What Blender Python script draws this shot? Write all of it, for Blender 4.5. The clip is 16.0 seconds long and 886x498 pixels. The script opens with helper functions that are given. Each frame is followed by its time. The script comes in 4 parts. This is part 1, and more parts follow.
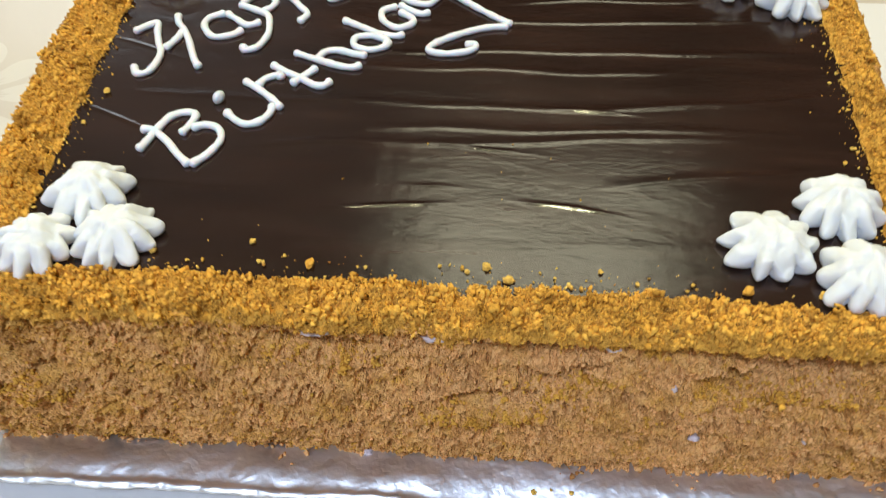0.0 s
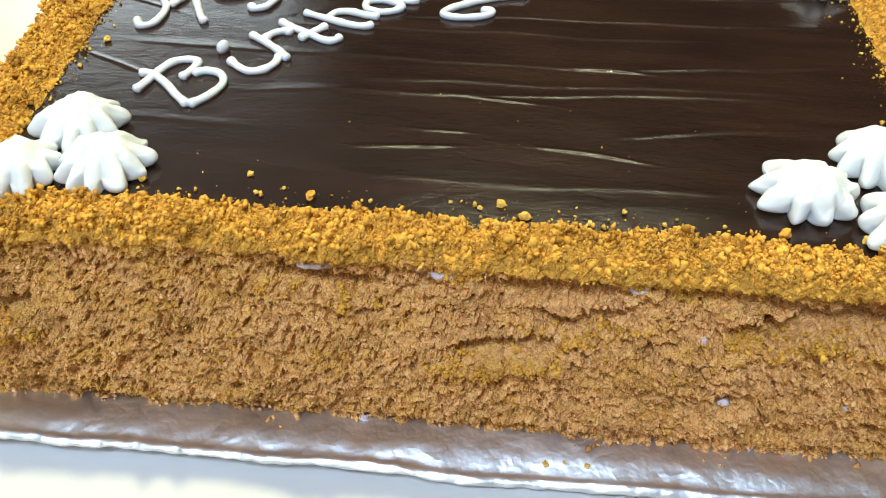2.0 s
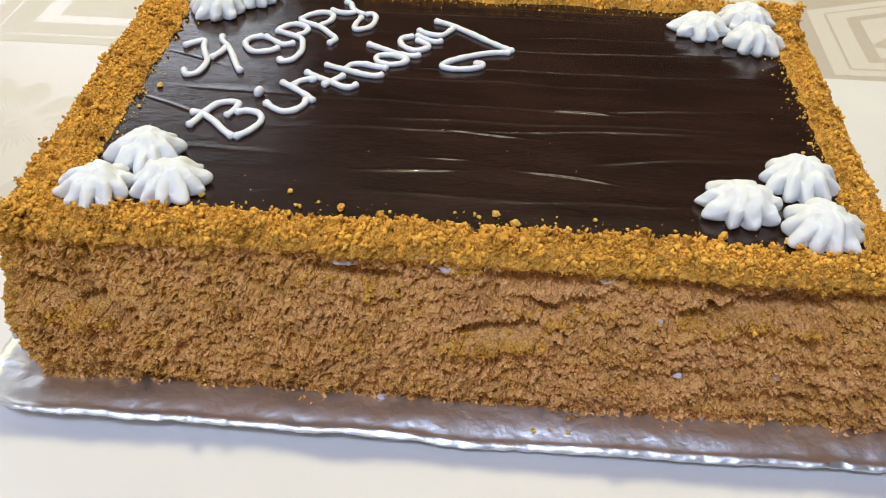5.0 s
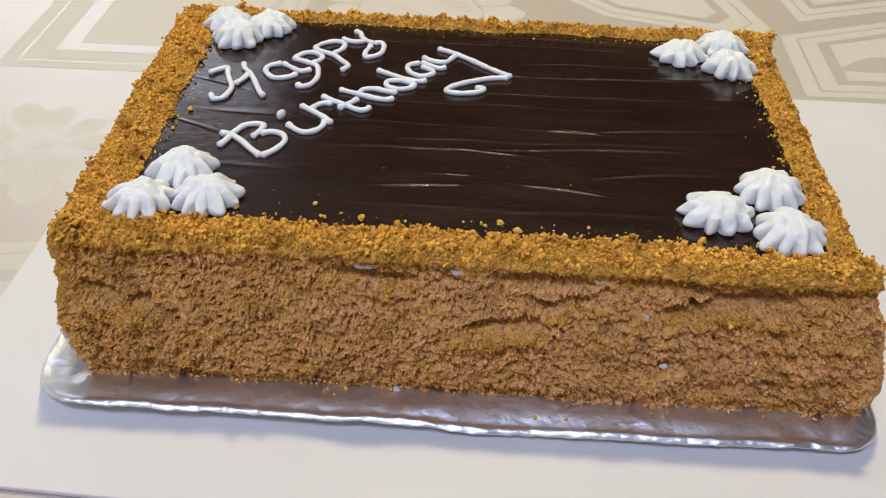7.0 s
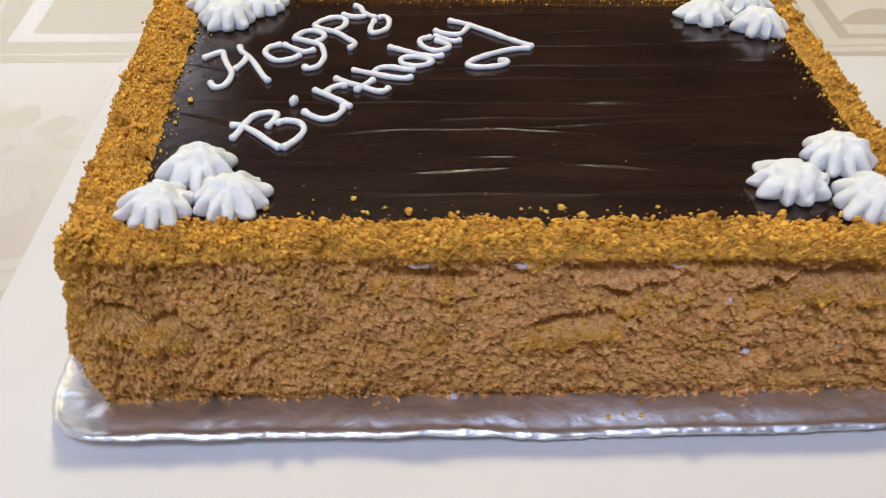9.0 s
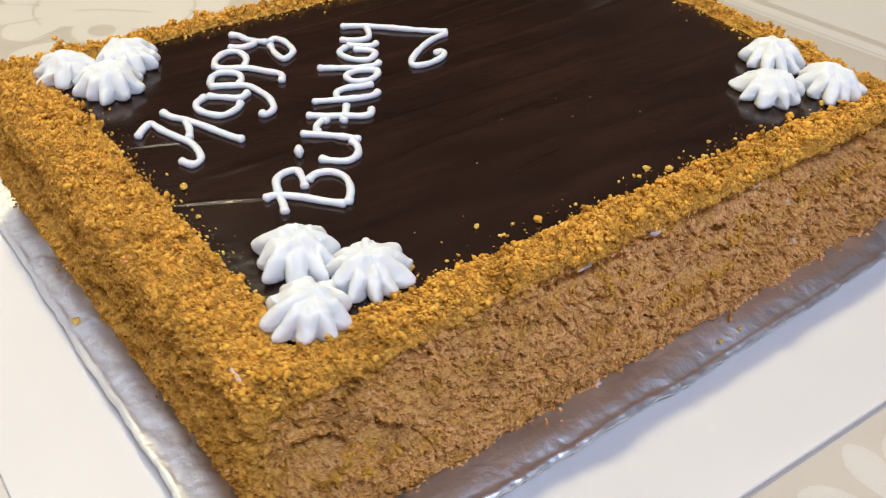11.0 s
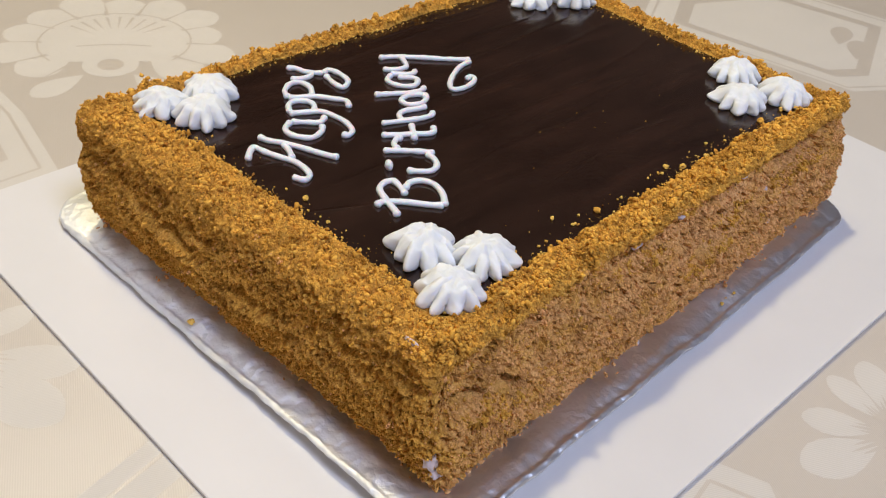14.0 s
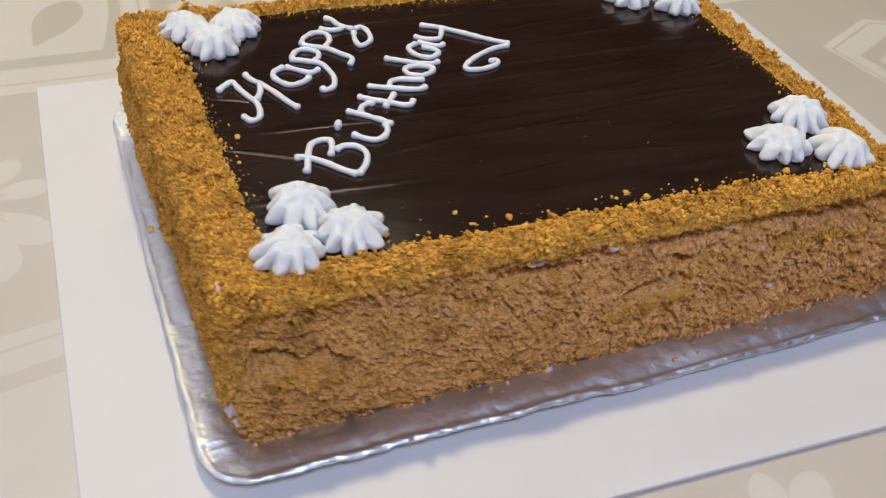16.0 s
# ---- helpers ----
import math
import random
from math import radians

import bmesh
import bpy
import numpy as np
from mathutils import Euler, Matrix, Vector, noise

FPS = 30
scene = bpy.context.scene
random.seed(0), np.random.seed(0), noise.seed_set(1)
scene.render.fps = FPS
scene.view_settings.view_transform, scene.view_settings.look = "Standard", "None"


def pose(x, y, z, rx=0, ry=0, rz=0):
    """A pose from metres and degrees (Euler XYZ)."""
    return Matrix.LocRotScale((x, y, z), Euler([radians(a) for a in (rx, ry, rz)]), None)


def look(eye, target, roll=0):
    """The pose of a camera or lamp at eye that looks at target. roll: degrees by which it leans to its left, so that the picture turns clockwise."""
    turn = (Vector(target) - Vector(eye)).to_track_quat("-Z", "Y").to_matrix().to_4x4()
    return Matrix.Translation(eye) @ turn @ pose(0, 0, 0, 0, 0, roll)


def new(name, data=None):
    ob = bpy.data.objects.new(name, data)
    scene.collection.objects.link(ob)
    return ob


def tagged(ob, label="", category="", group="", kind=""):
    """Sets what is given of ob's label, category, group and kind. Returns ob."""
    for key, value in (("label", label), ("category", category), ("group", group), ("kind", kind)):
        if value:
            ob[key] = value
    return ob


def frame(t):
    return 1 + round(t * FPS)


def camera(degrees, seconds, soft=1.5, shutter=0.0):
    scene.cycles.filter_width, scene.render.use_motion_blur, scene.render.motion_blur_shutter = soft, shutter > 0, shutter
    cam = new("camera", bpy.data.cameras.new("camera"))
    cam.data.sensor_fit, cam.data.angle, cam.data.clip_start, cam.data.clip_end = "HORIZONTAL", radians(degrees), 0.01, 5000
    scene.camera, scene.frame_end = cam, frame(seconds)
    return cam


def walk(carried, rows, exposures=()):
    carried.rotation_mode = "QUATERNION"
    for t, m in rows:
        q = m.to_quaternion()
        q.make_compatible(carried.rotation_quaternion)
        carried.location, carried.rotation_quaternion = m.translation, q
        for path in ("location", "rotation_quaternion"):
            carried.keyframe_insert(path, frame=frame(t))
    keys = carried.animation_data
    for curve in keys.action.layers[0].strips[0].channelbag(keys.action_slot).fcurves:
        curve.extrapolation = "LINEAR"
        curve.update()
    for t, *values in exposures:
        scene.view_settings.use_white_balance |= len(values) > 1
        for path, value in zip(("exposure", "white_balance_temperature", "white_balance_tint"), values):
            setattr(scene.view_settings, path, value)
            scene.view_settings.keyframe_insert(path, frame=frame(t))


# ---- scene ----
cam = camera(52.00, 16.0, soft=1.15, shutter=0.5)
PATH = [
    (0.0, 0.04024, -0.28937, 0.29979, 42.246, 1.007, 6.654),
    (0.5, 0.03997, -0.29134, 0.27019, 44.071, 1.202, 5.945),
    (1.0, 0.04160, -0.29448, 0.25986, 46.268, 0.197, 6.196),
    (1.5, 0.03919, -0.29861, 0.25336, 47.653, -0.178, 7.218),
    (2.0, 0.03911, -0.30802, 0.25061, 47.999, -0.297, 7.961),
    (2.5, 0.04011, -0.31544, 0.25103, 48.656, -0.593, 8.547),
    (3.0, 0.03601, -0.32740, 0.25189, 49.035, -0.989, 8.388),
    (3.5, 0.03583, -0.34048, 0.25773, 49.941, -1.330, 7.953),
    (4.0, 0.03659, -0.35043, 0.26300, 50.591, -1.369, 7.236),
    (4.5, 0.03741, -0.35916, 0.26956, 51.540, -1.532, 6.663),
    (5.0, 0.03553, -0.36986, 0.27467, 52.029, -1.301, 6.608),
    (7.5, 0.02478, -0.41069, 0.29551, 53.474, -1.543, 5.000),
    (8.0, 0.01383, -0.41314, 0.29274, 53.548, -1.344, 3.401),
    (8.5, 0.00799, -0.39391, 0.28254, 52.805, -1.916, 2.989),
    (9.0, -0.01793, -0.37499, 0.27663, 51.878, -0.975, 0.363),
    (9.5, -0.07251, -0.35651, 0.27494, 51.338, -1.028, -9.422),
    (10.0, -0.12698, -0.33517, 0.27060, 51.078, -0.427, -18.874),
    (10.2, -0.14364, -0.32475, 0.26861, 50.799, -0.832, -22.072),
    (12.3, -0.29253, -0.27114, 0.28953, 53.195, -4.016, -44.829),
    (12.5, -0.30080, -0.27239, 0.29372, 53.193, -4.199, -45.005),
    (13.0, -0.31210, -0.27112, 0.29962, 53.152, -4.594, -45.780),
    (13.5, -0.32120, -0.27526, 0.29998, 52.973, -5.021, -44.891),
    (14.0, -0.31678, -0.28520, 0.30245, 52.706, -5.086, -42.538),
    (14.5, -0.30226, -0.30837, 0.30554, 52.229, -4.624, -38.139),
    (15.0, -0.27618, -0.33466, 0.30918, 51.870, -4.711, -31.805),
    (15.5, -0.22811, -0.35410, 0.30819, 51.106, -4.378, -26.309),
    (16.0, -0.16630, -0.36624, 0.31238, 49.318, -4.551, -18.570),
]
EXPOSURE = [(0.0, -1.03, 6580, -3), (1.0, -0.61, 6520, -11), (3.0, -0.86, 6480, -8), (4.5, -1.06, 6480, 0), (7.5, -1.37, 6400, 6), (9.0, -1.29, 6400, 7), (10.0, -1.09, 6400, 5), (13.0, -1.28, 6400, 8), (15.0, -1.38, 6340, 9), (16.0, -1.45, 6270, 8)]
walk(cam, [(t, pose(*p)) for t, *p in PATH], EXPOSURE)

# ---- world and light ----
world = bpy.data.worlds.new("world")
scene.world = world
world.use_nodes = True
wn = world.node_tree
sky = wn.nodes.new("ShaderNodeTexSky")
sky.sky_type, sky.sun_disc = "NISHITA", False
sky.sun_elevation, sky.sun_rotation = radians(35), radians(200)
wn.links.new(sky.outputs[0], wn.nodes["Background"].inputs[0])
wn.nodes["Background"].inputs[1].default_value = 0.12


def area(name, place, target, sx, sy, power, colour):
    data = bpy.data.lights.new(name, "AREA")
    data.shape, data.size, data.size_y, data.energy, data.color = "RECTANGLE", sx, sy, power, colour
    ob = new(name, data)
    ob.matrix_world = look(place, target)
    return ob


# A soft ceiling lamp beyond the cake, a small spotlight over it and a weak one added for glints, a window on the far
# side to the left, one at the left and a cool one at the back of the viewer.
LAMP_AT, LAMP_W, LAMP_H = Vector((0.08, 1.34, 1.69)), 0.74, 0.42
area("lamp_light", LAMP_AT - Vector((0, 0, 0.012)), LAMP_AT - Vector((0, 0.0, 1)), LAMP_W - 0.04, LAMP_H - 0.04, 15, (1.0, 0.90, 0.70))
# The second, weak spot is an unseen helper that puts glints on the ridges.
SPOTS = [(Vector((0.03, 0.50, 1.69)), 45), (Vector((-0.33, 0.54, 1.69)), 6)]
for at_, watts in SPOTS:
    area("spot_light", at_ - Vector((0, 0, 0.012)), at_ - Vector((0, 0.0, 1)), 0.09, 0.09, watts, (1.0, 0.88, 0.55))
area("window_light_far", (-1.45, 2.56, 1.05), (0, 0.2, 0.0), 1.1, 0.9, 23, (0.88, 0.88, 1.0))
area("window_light_left", (-2.16, 0.3, 0.95), (0, 0.0, 0.0), 1.2, 0.9, 13, (1.0, 0.84, 0.66))
area("window_light_behind", (-0.45, -2.16, 1.15), (0.0, 0, 0), 1.6, 0.9, 21, (0.80, 0.82, 1.0))
# Added cool fill from above the front; no skylight is known there.
FILL_AT = Vector((-0.22, -0.98, 1.70))
area("front_fill_light", FILL_AT, Vector((0.05, -0.1, 0)), 0.46, 0.40, 64, (0.58, 0.67, 1.0))


# ---- materials ----
def shader(name, base, rough=0.5, metal=0.0, **more):
    m = bpy.data.materials.new(name)
    m.use_nodes = True
    b = m.node_tree.nodes["Principled BSDF"]
    b.inputs["Base Color"].default_value = (*base, 1)
    b.inputs["Roughness"].default_value = rough
    b.inputs["Metallic"].default_value = metal
    for key, value in more.items():
        b.inputs[key.replace("_", " ")].default_value = value
    return m, m.node_tree.nodes, m.node_tree.links, b


def coords(nodes, links, scale=(1, 1, 1), turn=(0, 0, 0)):
    co, mp = nodes.new("ShaderNodeTexCoord"), nodes.new("ShaderNodeMapping")
    mp.inputs["Scale"].default_value, mp.inputs["Rotation"].default_value = scale, turn
    links.new(co.outputs["Object"], mp.inputs["Vector"])
    return mp.outputs["Vector"]


def noise_tex(nodes, links, vec, scale, detail=4.0, rough=0.55):
    n = nodes.new("ShaderNodeTexNoise")
    n.inputs["Scale"].default_value, n.inputs["Detail"].default_value, n.inputs["Roughness"].default_value = scale, detail, rough
    links.new(vec, n.inputs["Vector"])
    return n.outputs["Fac"]


def ramp(nodes, links, fac, stops):
    r = nodes.new("ShaderNodeValToRGB")
    while len(r.color_ramp.elements) < len(stops):
        r.color_ramp.elements.new(0.5)
    for e, (at, col) in zip(r.color_ramp.elements, stops):
        e.position, e.color = at, (*col, 1)
    links.new(fac, r.inputs["Fac"])
    return r.outputs["Color"]


def mix(nodes, links, fac, a, b, kind="MIX"):
    x = nodes.new("ShaderNodeMix")
    x.data_type, x.blend_type = "RGBA", kind
    for sock, value in ((x.inputs["Factor"], fac), (x.inputs[6], a), (x.inputs[7], b)):
        if isinstance(value, (int, float)):
            sock.default_value = value
        elif isinstance(value, tuple):
            sock.default_value = (*value, 1)
        else:
            links.new(value, sock)
    return x.outputs[2]


def bump(nodes, links, b, height, strength, distance):
    n = nodes.new("ShaderNodeBump")
    n.inputs["Strength"].default_value, n.inputs["Distance"].default_value = strength, distance
    links.new(height, n.inputs["Height"])
    links.new(n.outputs["Normal"], b.inputs["Normal"])


def crumb_material(name, dark, mid, light, toasted):
    m, n, l, b = shader(name, mid, 0.93)
    b.inputs["Specular IOR Level"].default_value = 0.1
    geo = n.new("ShaderNodeNewGeometry")
    vec = coords(n, l)
    per = ramp(n, l, geo.outputs["Random Per Island"], [(0.0, toasted), (0.06, dark), (0.35, mid), (0.85, light), (1.0, mid)])
    patch = noise_tex(n, l, vec, 75, 4)
    tone = ramp(n, l, patch, [(0.34, (0.56, 0.49, 0.42)), (0.48, (0.97, 0.96, 0.94)), (0.7, (1.12, 1.1, 1.05))])
    col = mix(n, l, 1.0, per, tone, "MULTIPLY")
    l.new(col, b.inputs["Base Color"])
    bump(n, l, b, noise_tex(n, l, vec, 1700, 3), 0.7, 0.0005)
    return m


MAT_GOLD = crumb_material("golden_biscuit_crumb", (0.54, 0.264, 0.040), (0.68, 0.350, 0.056), (0.79, 0.442, 0.080), (0.38, 0.162, 0.028))
MAT_FINE = crumb_material("fine_brown_crumb", (0.64, 0.318, 0.112), (0.82, 0.420, 0.156), (0.89, 0.510, 0.212), (0.42, 0.195, 0.070))
MAT_LOOSE = crumb_material("loose_biscuit_crumb", (0.62, 0.34, 0.06), (0.74, 0.45, 0.09), (0.80, 0.54, 0.13), (0.46, 0.20, 0.05))

def grainy(m, n, l, b, v, tones):
    """Packed crumbs: every grain has its own tone and stands a little proud. Returns the colour."""
    b.inputs["Specular IOR Level"].default_value = 0.15
    warp = mix(n, l, 0.004, v, noise_tex(n, l, v, 300, 3), "ADD")
    coarse, fine = n.new("ShaderNodeTexVoronoi"), n.new("ShaderNodeTexVoronoi")
    for tex, scale in ((coarse, 620), (fine, 1500)):
        tex.inputs["Scale"].default_value = scale
        l.new(warp, tex.inputs["Vector"])
    tone = mix(n, l, 0.5, coarse.outputs["Color"], fine.outputs["Color"])
    one = n.new("ShaderNodeSeparateColor")
    l.new(tone, one.inputs[0])
    height = n.new("ShaderNodeMath")
    height.operation = "ADD"
    l.new(coarse.outputs["Distance"], height.inputs[0])
    l.new(fine.outputs["Distance"], height.inputs[1])
    bump(n, l, b, height.outputs[0], 0.8, -0.0009)
    return [ramp(n, l, one.outputs[0], t) for t in tones]


m, n, l, b = shader("crumbed_sponge", (0.34, 0.18, 0.07), 0.9)
v = coords(n, l)
brown, gold = grainy(m, n, l, b, v, ([(0.2, (0.58, 0.280, 0.096)), (0.5, (0.82, 0.420, 0.156)), (0.8, (0.89, 0.510, 0.212))], [(0.2, (0.46, 0.215, 0.034)), (0.5, (0.66, 0.332, 0.054)), (0.8, (0.77, 0.42, 0.076))]))
apart = n.new("ShaderNodeSeparateXYZ")
l.new(v, apart.inputs[0])
# Gold grows towards the left face: warm light there put into the colour.
rr = n.new("ShaderNodeMapRange")
for key, value in (("From Min", 0.050), ("From Max", -0.156), ("To Min", 0.0), ("To Max", 1.0)):
    rr.inputs[key].default_value = value
l.new(apart.outputs[0], rr.inputs["Value"])
over = n.new("ShaderNodeMath")
over.operation = "MULTIPLY_ADD"
over.inputs[1].default_value = 0.036
l.new(noise_tex(n, l, v, 60, 5, 0.65), over.inputs[0])
l.new(apart.outputs[2], over.inputs[2])
cap = n.new("ShaderNodeMapRange")
for key, value in (("From Min", 0.0888), ("From Max", 0.0915)):
    cap.inputs[key].default_value = value
l.new(over.outputs[0], cap.inputs["Value"])
warm_share = ramp(n, l, rr.outputs[0], [(0.0, (0.08, 0.08, 0.08)), (0.93, (0.31, 0.31, 0.31)), (0.985, (0.9, 0.9, 0.9))])
flecks = ramp(n, l, noise_tex(n, l, coords(n, l, (1, 1, 1.8)), 46, 5, 0.7), [(0.44, (0.0, 0.0, 0.0)), (0.64, (0.60, 0.60, 0.60))])
warm_share = mix(n, l, 1.0, warm_share, flecks, "ADD")
fine = mix(n, l, cap.outputs[0], mix(n, l, warm_share, brown, gold), gold)
broad = ramp(n, l, noise_tex(n, l, coords(n, l, (1, 1, 1.7)), 70, 5, 0.65), [(0.33, (0.60, 0.53, 0.45)), (0.46, (0.96, 0.95, 0.93)), (0.7, (1.09, 1.08, 1.06))])
l.new(mix(n, l, 1.0, fine, broad, "MULTIPLY"), b.inputs["Base Color"])
MAT_SPONGE = m

m, n, l, b = shader("crumb_bed", (0.5, 0.25, 0.04), 0.9)
v = coords(n, l)
gold, = grainy(m, n, l, b, v, ([(0.2, (0.46, 0.215, 0.034)), (0.5, (0.66, 0.332, 0.054)), (0.8, (0.77, 0.42, 0.076))],))
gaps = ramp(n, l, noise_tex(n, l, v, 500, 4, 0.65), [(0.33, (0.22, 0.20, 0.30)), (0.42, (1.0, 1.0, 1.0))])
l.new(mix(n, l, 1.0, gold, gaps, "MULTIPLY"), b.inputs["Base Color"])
MAT_BED = m

m, n, l, b = shader("chocolate_glaze", (0.022, 0.0105, 0.0065), 0.16)
b.inputs["Specular IOR Level"].default_value = 0.43
v = coords(n, l, (1, 3.5, 1))
cloud = ramp(n, l, noise_tex(n, l, v, 14, 4), [(0.3, (0.013, 0.0058, 0.0040)), (0.7, (0.0235, 0.0107, 0.0071))])
# Paler streaks along the spatula strokes: their sheen put into the base colour.
sheen_streaks = ramp(n, l, noise_tex(n, l, coords(n, l, (2.2, 26, 1), (0, 0, radians(-4))), 6, 5, 0.6), [(0.35, (0.8, 0.8, 0.8)), (0.55, (1.0, 1.0, 1.0)), (0.66, (1.3, 1.25, 1.22)), (0.72, (1.05, 1.05, 1.05))])
l.new(mix(n, l, 1.0, cloud, sheen_streaks, "MULTIPLY"), b.inputs["Base Color"])
rr = n.new("ShaderNodeMapRange")
rr.inputs["To Min"].default_value, rr.inputs["To Max"].default_value = 0.08, 0.19
l.new(noise_tex(n, l, v, 30, 4), rr.inputs["Value"])
l.new(rr.outputs[0], b.inputs["Roughness"])
pits = n.new("ShaderNodeTexVoronoi")
pits.inputs["Scale"].default_value = 110
l.new(coords(n, l), pits.inputs["Vector"])
pit = ramp(n, l, pits.outputs["Distance"], [(0.0, (1, 1, 1)), (0.10, (0, 0, 0))])
grain = noise_tex(n, l, coords(n, l, (1, 2.0, 1)), 300, 5, 0.62)
bump(n, l, b, mix(n, l, 0.55, grain, pit, "ADD"), 0.13, 0.0007)
MAT_CHOC = m

m, n, l, b = shader("whipped_cream", (0.655, 0.655, 0.645), 0.62, Subsurface_Weight=0.8, Subsurface_Scale=0.006)
b.inputs["Subsurface Radius"].default_value = (1.0, 0.9, 0.7)
bump(n, l, b, noise_tex(n, l, coords(n, l), 320, 3), 0.15, 0.0006)
MAT_CREAM = m

m, n, l, b = shader("white_icing", (0.67, 0.67, 0.68), 0.38, Subsurface_Weight=0.25, Subsurface_Scale=0.002)
bump(n, l, b, noise_tex(n, l, coords(n, l), 420, 3), 0.15, 0.0004)
MAT_ICING = m

m, n, l, b = shader("lilac_cream", (0.58, 0.47, 0.46), 0.6)
bump(n, l, b, noise_tex(n, l, coords(n, l), 500, 3), 0.4, 0.0006)
MAT_LILAC = m

m, n, l, b = shader("aluminium_foil", (0.80, 0.80, 0.81), 0.2, 1.0)
v = coords(n, l)
rr = n.new("ShaderNodeMapRange")
rr.inputs["To Min"].default_value, rr.inputs["To Max"].default_value = 0.38, 0.52
l.new(noise_tex(n, l, v, 40, 4), rr.inputs["Value"])
apart, scuff = n.new("ShaderNodeSeparateXYZ"), n.new("ShaderNodeMapRange")
l.new(v, apart.inputs[0])
for key, value in (("From Min", -0.146), ("From Max", -0.164), ("To Min", 0.0), ("To Max", 1.0)):
    scuff.inputs[key].default_value = value
l.new(apart.outputs[0], scuff.inputs["Value"])
matte = n.new("ShaderNodeMath")
matte.operation = "MULTIPLY_ADD"
matte.inputs[1].default_value = 0.22
l.new(scuff.outputs[0], matte.inputs[0])
l.new(rr.outputs[0], matte.inputs[2])
l.new(matte.outputs[0], b.inputs["Roughness"])
ridged = n.new("ShaderNodeMath")
ridged.operation = "PINGPONG"
ridged.inputs[1].default_value = 0.12
l.new(noise_tex(n, l, v, 75, 3, 0.5), ridged.inputs[0])
soft = noise_tex(n, l, v, 48, 5, 0.5)
bump(n, l, b, mix(n, l, 0.75, soft, ridged.outputs[0], "ADD"), 0.20, 0.0034)
relief = n.new("ShaderNodeMath")
relief.operation = "MULTIPLY_ADD"
relief.inputs[1].default_value, relief.inputs[2].default_value = 0.45, 0.45
l.new(scuff.outputs[0], relief.inputs[0])
l.new(relief.outputs[0], next(k for k in n if k.bl_idname == "ShaderNodeBump").inputs["Strength"])
MAT_FOIL = m

m, n, l, b = shader("white_card", (0.80, 0.78, 0.76), 0.55)
v = coords(n, l)
l.new(ramp(n, l, noise_tex(n, l, v, 9, 5), [(0.3, (0.60, 0.570, 0.545)), (0.7, (0.64, 0.610, 0.583))]), b.inputs["Base Color"])
bump(n, l, b, noise_tex(n, l, v, 600, 2), 0.06, 0.0005)
MAT_CARD = m


def cloth_material(name, base, rough, angle):
    m, n, l, b = shader(name, base, rough)
    w = n.new("ShaderNodeTexWave")
    w.bands_direction = "X"
    w.inputs["Scale"].default_value, w.inputs["Distortion"].default_value = 330, 0.5
    w.inputs["Detail"].default_value = 1
    l.new(coords(n, l, turn=(0, 0, radians(angle))), w.inputs["Vector"])
    v = coords(n, l)
    patch = ramp(n, l, noise_tex(n, l, v, 6, 4), [(0.3, tuple(c * 0.95 for c in base)), (0.7, tuple(min(c * 1.05, 1) for c in base))])
    thread = ramp(n, l, w.outputs["Fac"], [(0.0, (0.95, 0.945, 0.935)), (1.0, (1.03, 1.03, 1.03))])
    l.new(mix(n, l, 1.0, patch, thread, "MULTIPLY"), b.inputs["Base Color"])
    bump(n, l, b, w.outputs["Fac"], 0.12, 0.0002)
    return m


MAT_CLOTH = cloth_material("beige_satin_ground", (0.525, 0.46, 0.385), 0.34, 24)
MAT_MOTIF = cloth_material("pale_damask_weave", (0.560, 0.512, 0.448), 0.6, -66)
MAT_VEIN = cloth_material("damask_vein", (0.525, 0.46, 0.385), 0.34, 24)
for m in (MAT_CLOTH, MAT_VEIN):
    m.node_tree.nodes["Principled BSDF"].inputs["Coat Weight"].default_value = 0.65
    m.node_tree.nodes["Principled BSDF"].inputs["Coat Roughness"].default_value = 0.26


def plain(name, base, rough):
    m, n, l, b = shader(name, base, rough)
    l.new(ramp(n, l, noise_tex(n, l, coords(n, l), 5, 5), [(0.3, tuple(c * 0.93 for c in base)), (0.7, base)]), b.inputs["Base Color"])
    return m


MAT_WALL = plain("painted_wall", (0.10, 0.075, 0.06), 0.8)
MAT_WALL_PALE = plain("pale_painted_wall", (0.28, 0.245, 0.22), 0.8)
MAT_CEIL = plain("ceiling_paint", (0.84, 0.80, 0.75), 0.85)
MAT_FLOOR = plain("floor_boards", (0.25, 0.16, 0.10), 0.5)
MAT_WOOD = plain("table_wood", (0.30, 0.19, 0.11), 0.5)
MAT_FRAME = plain("lamp_frame", (0.7, 0.7, 0.7), 0.4)


# ---- mesh helpers ----
def part(name, bm, material, parent=None, label="", smooth=True):
    data = bpy.data.meshes.new(name)
    if isinstance(bm, tuple):
        verts, faces = bm
        data.from_pydata([tuple(p) for p in verts], [], faces)
    else:
        bm.to_mesh(data)
        bm.free()
    data.materials.append(material)
    data.polygons.foreach_set("use_smooth", [smooth] * len(data.polygons))
    data.update()
    ob = new(name, data)
    if parent:
        ob.parent = parent
    if label:
        ob["label"] = label
    return ob


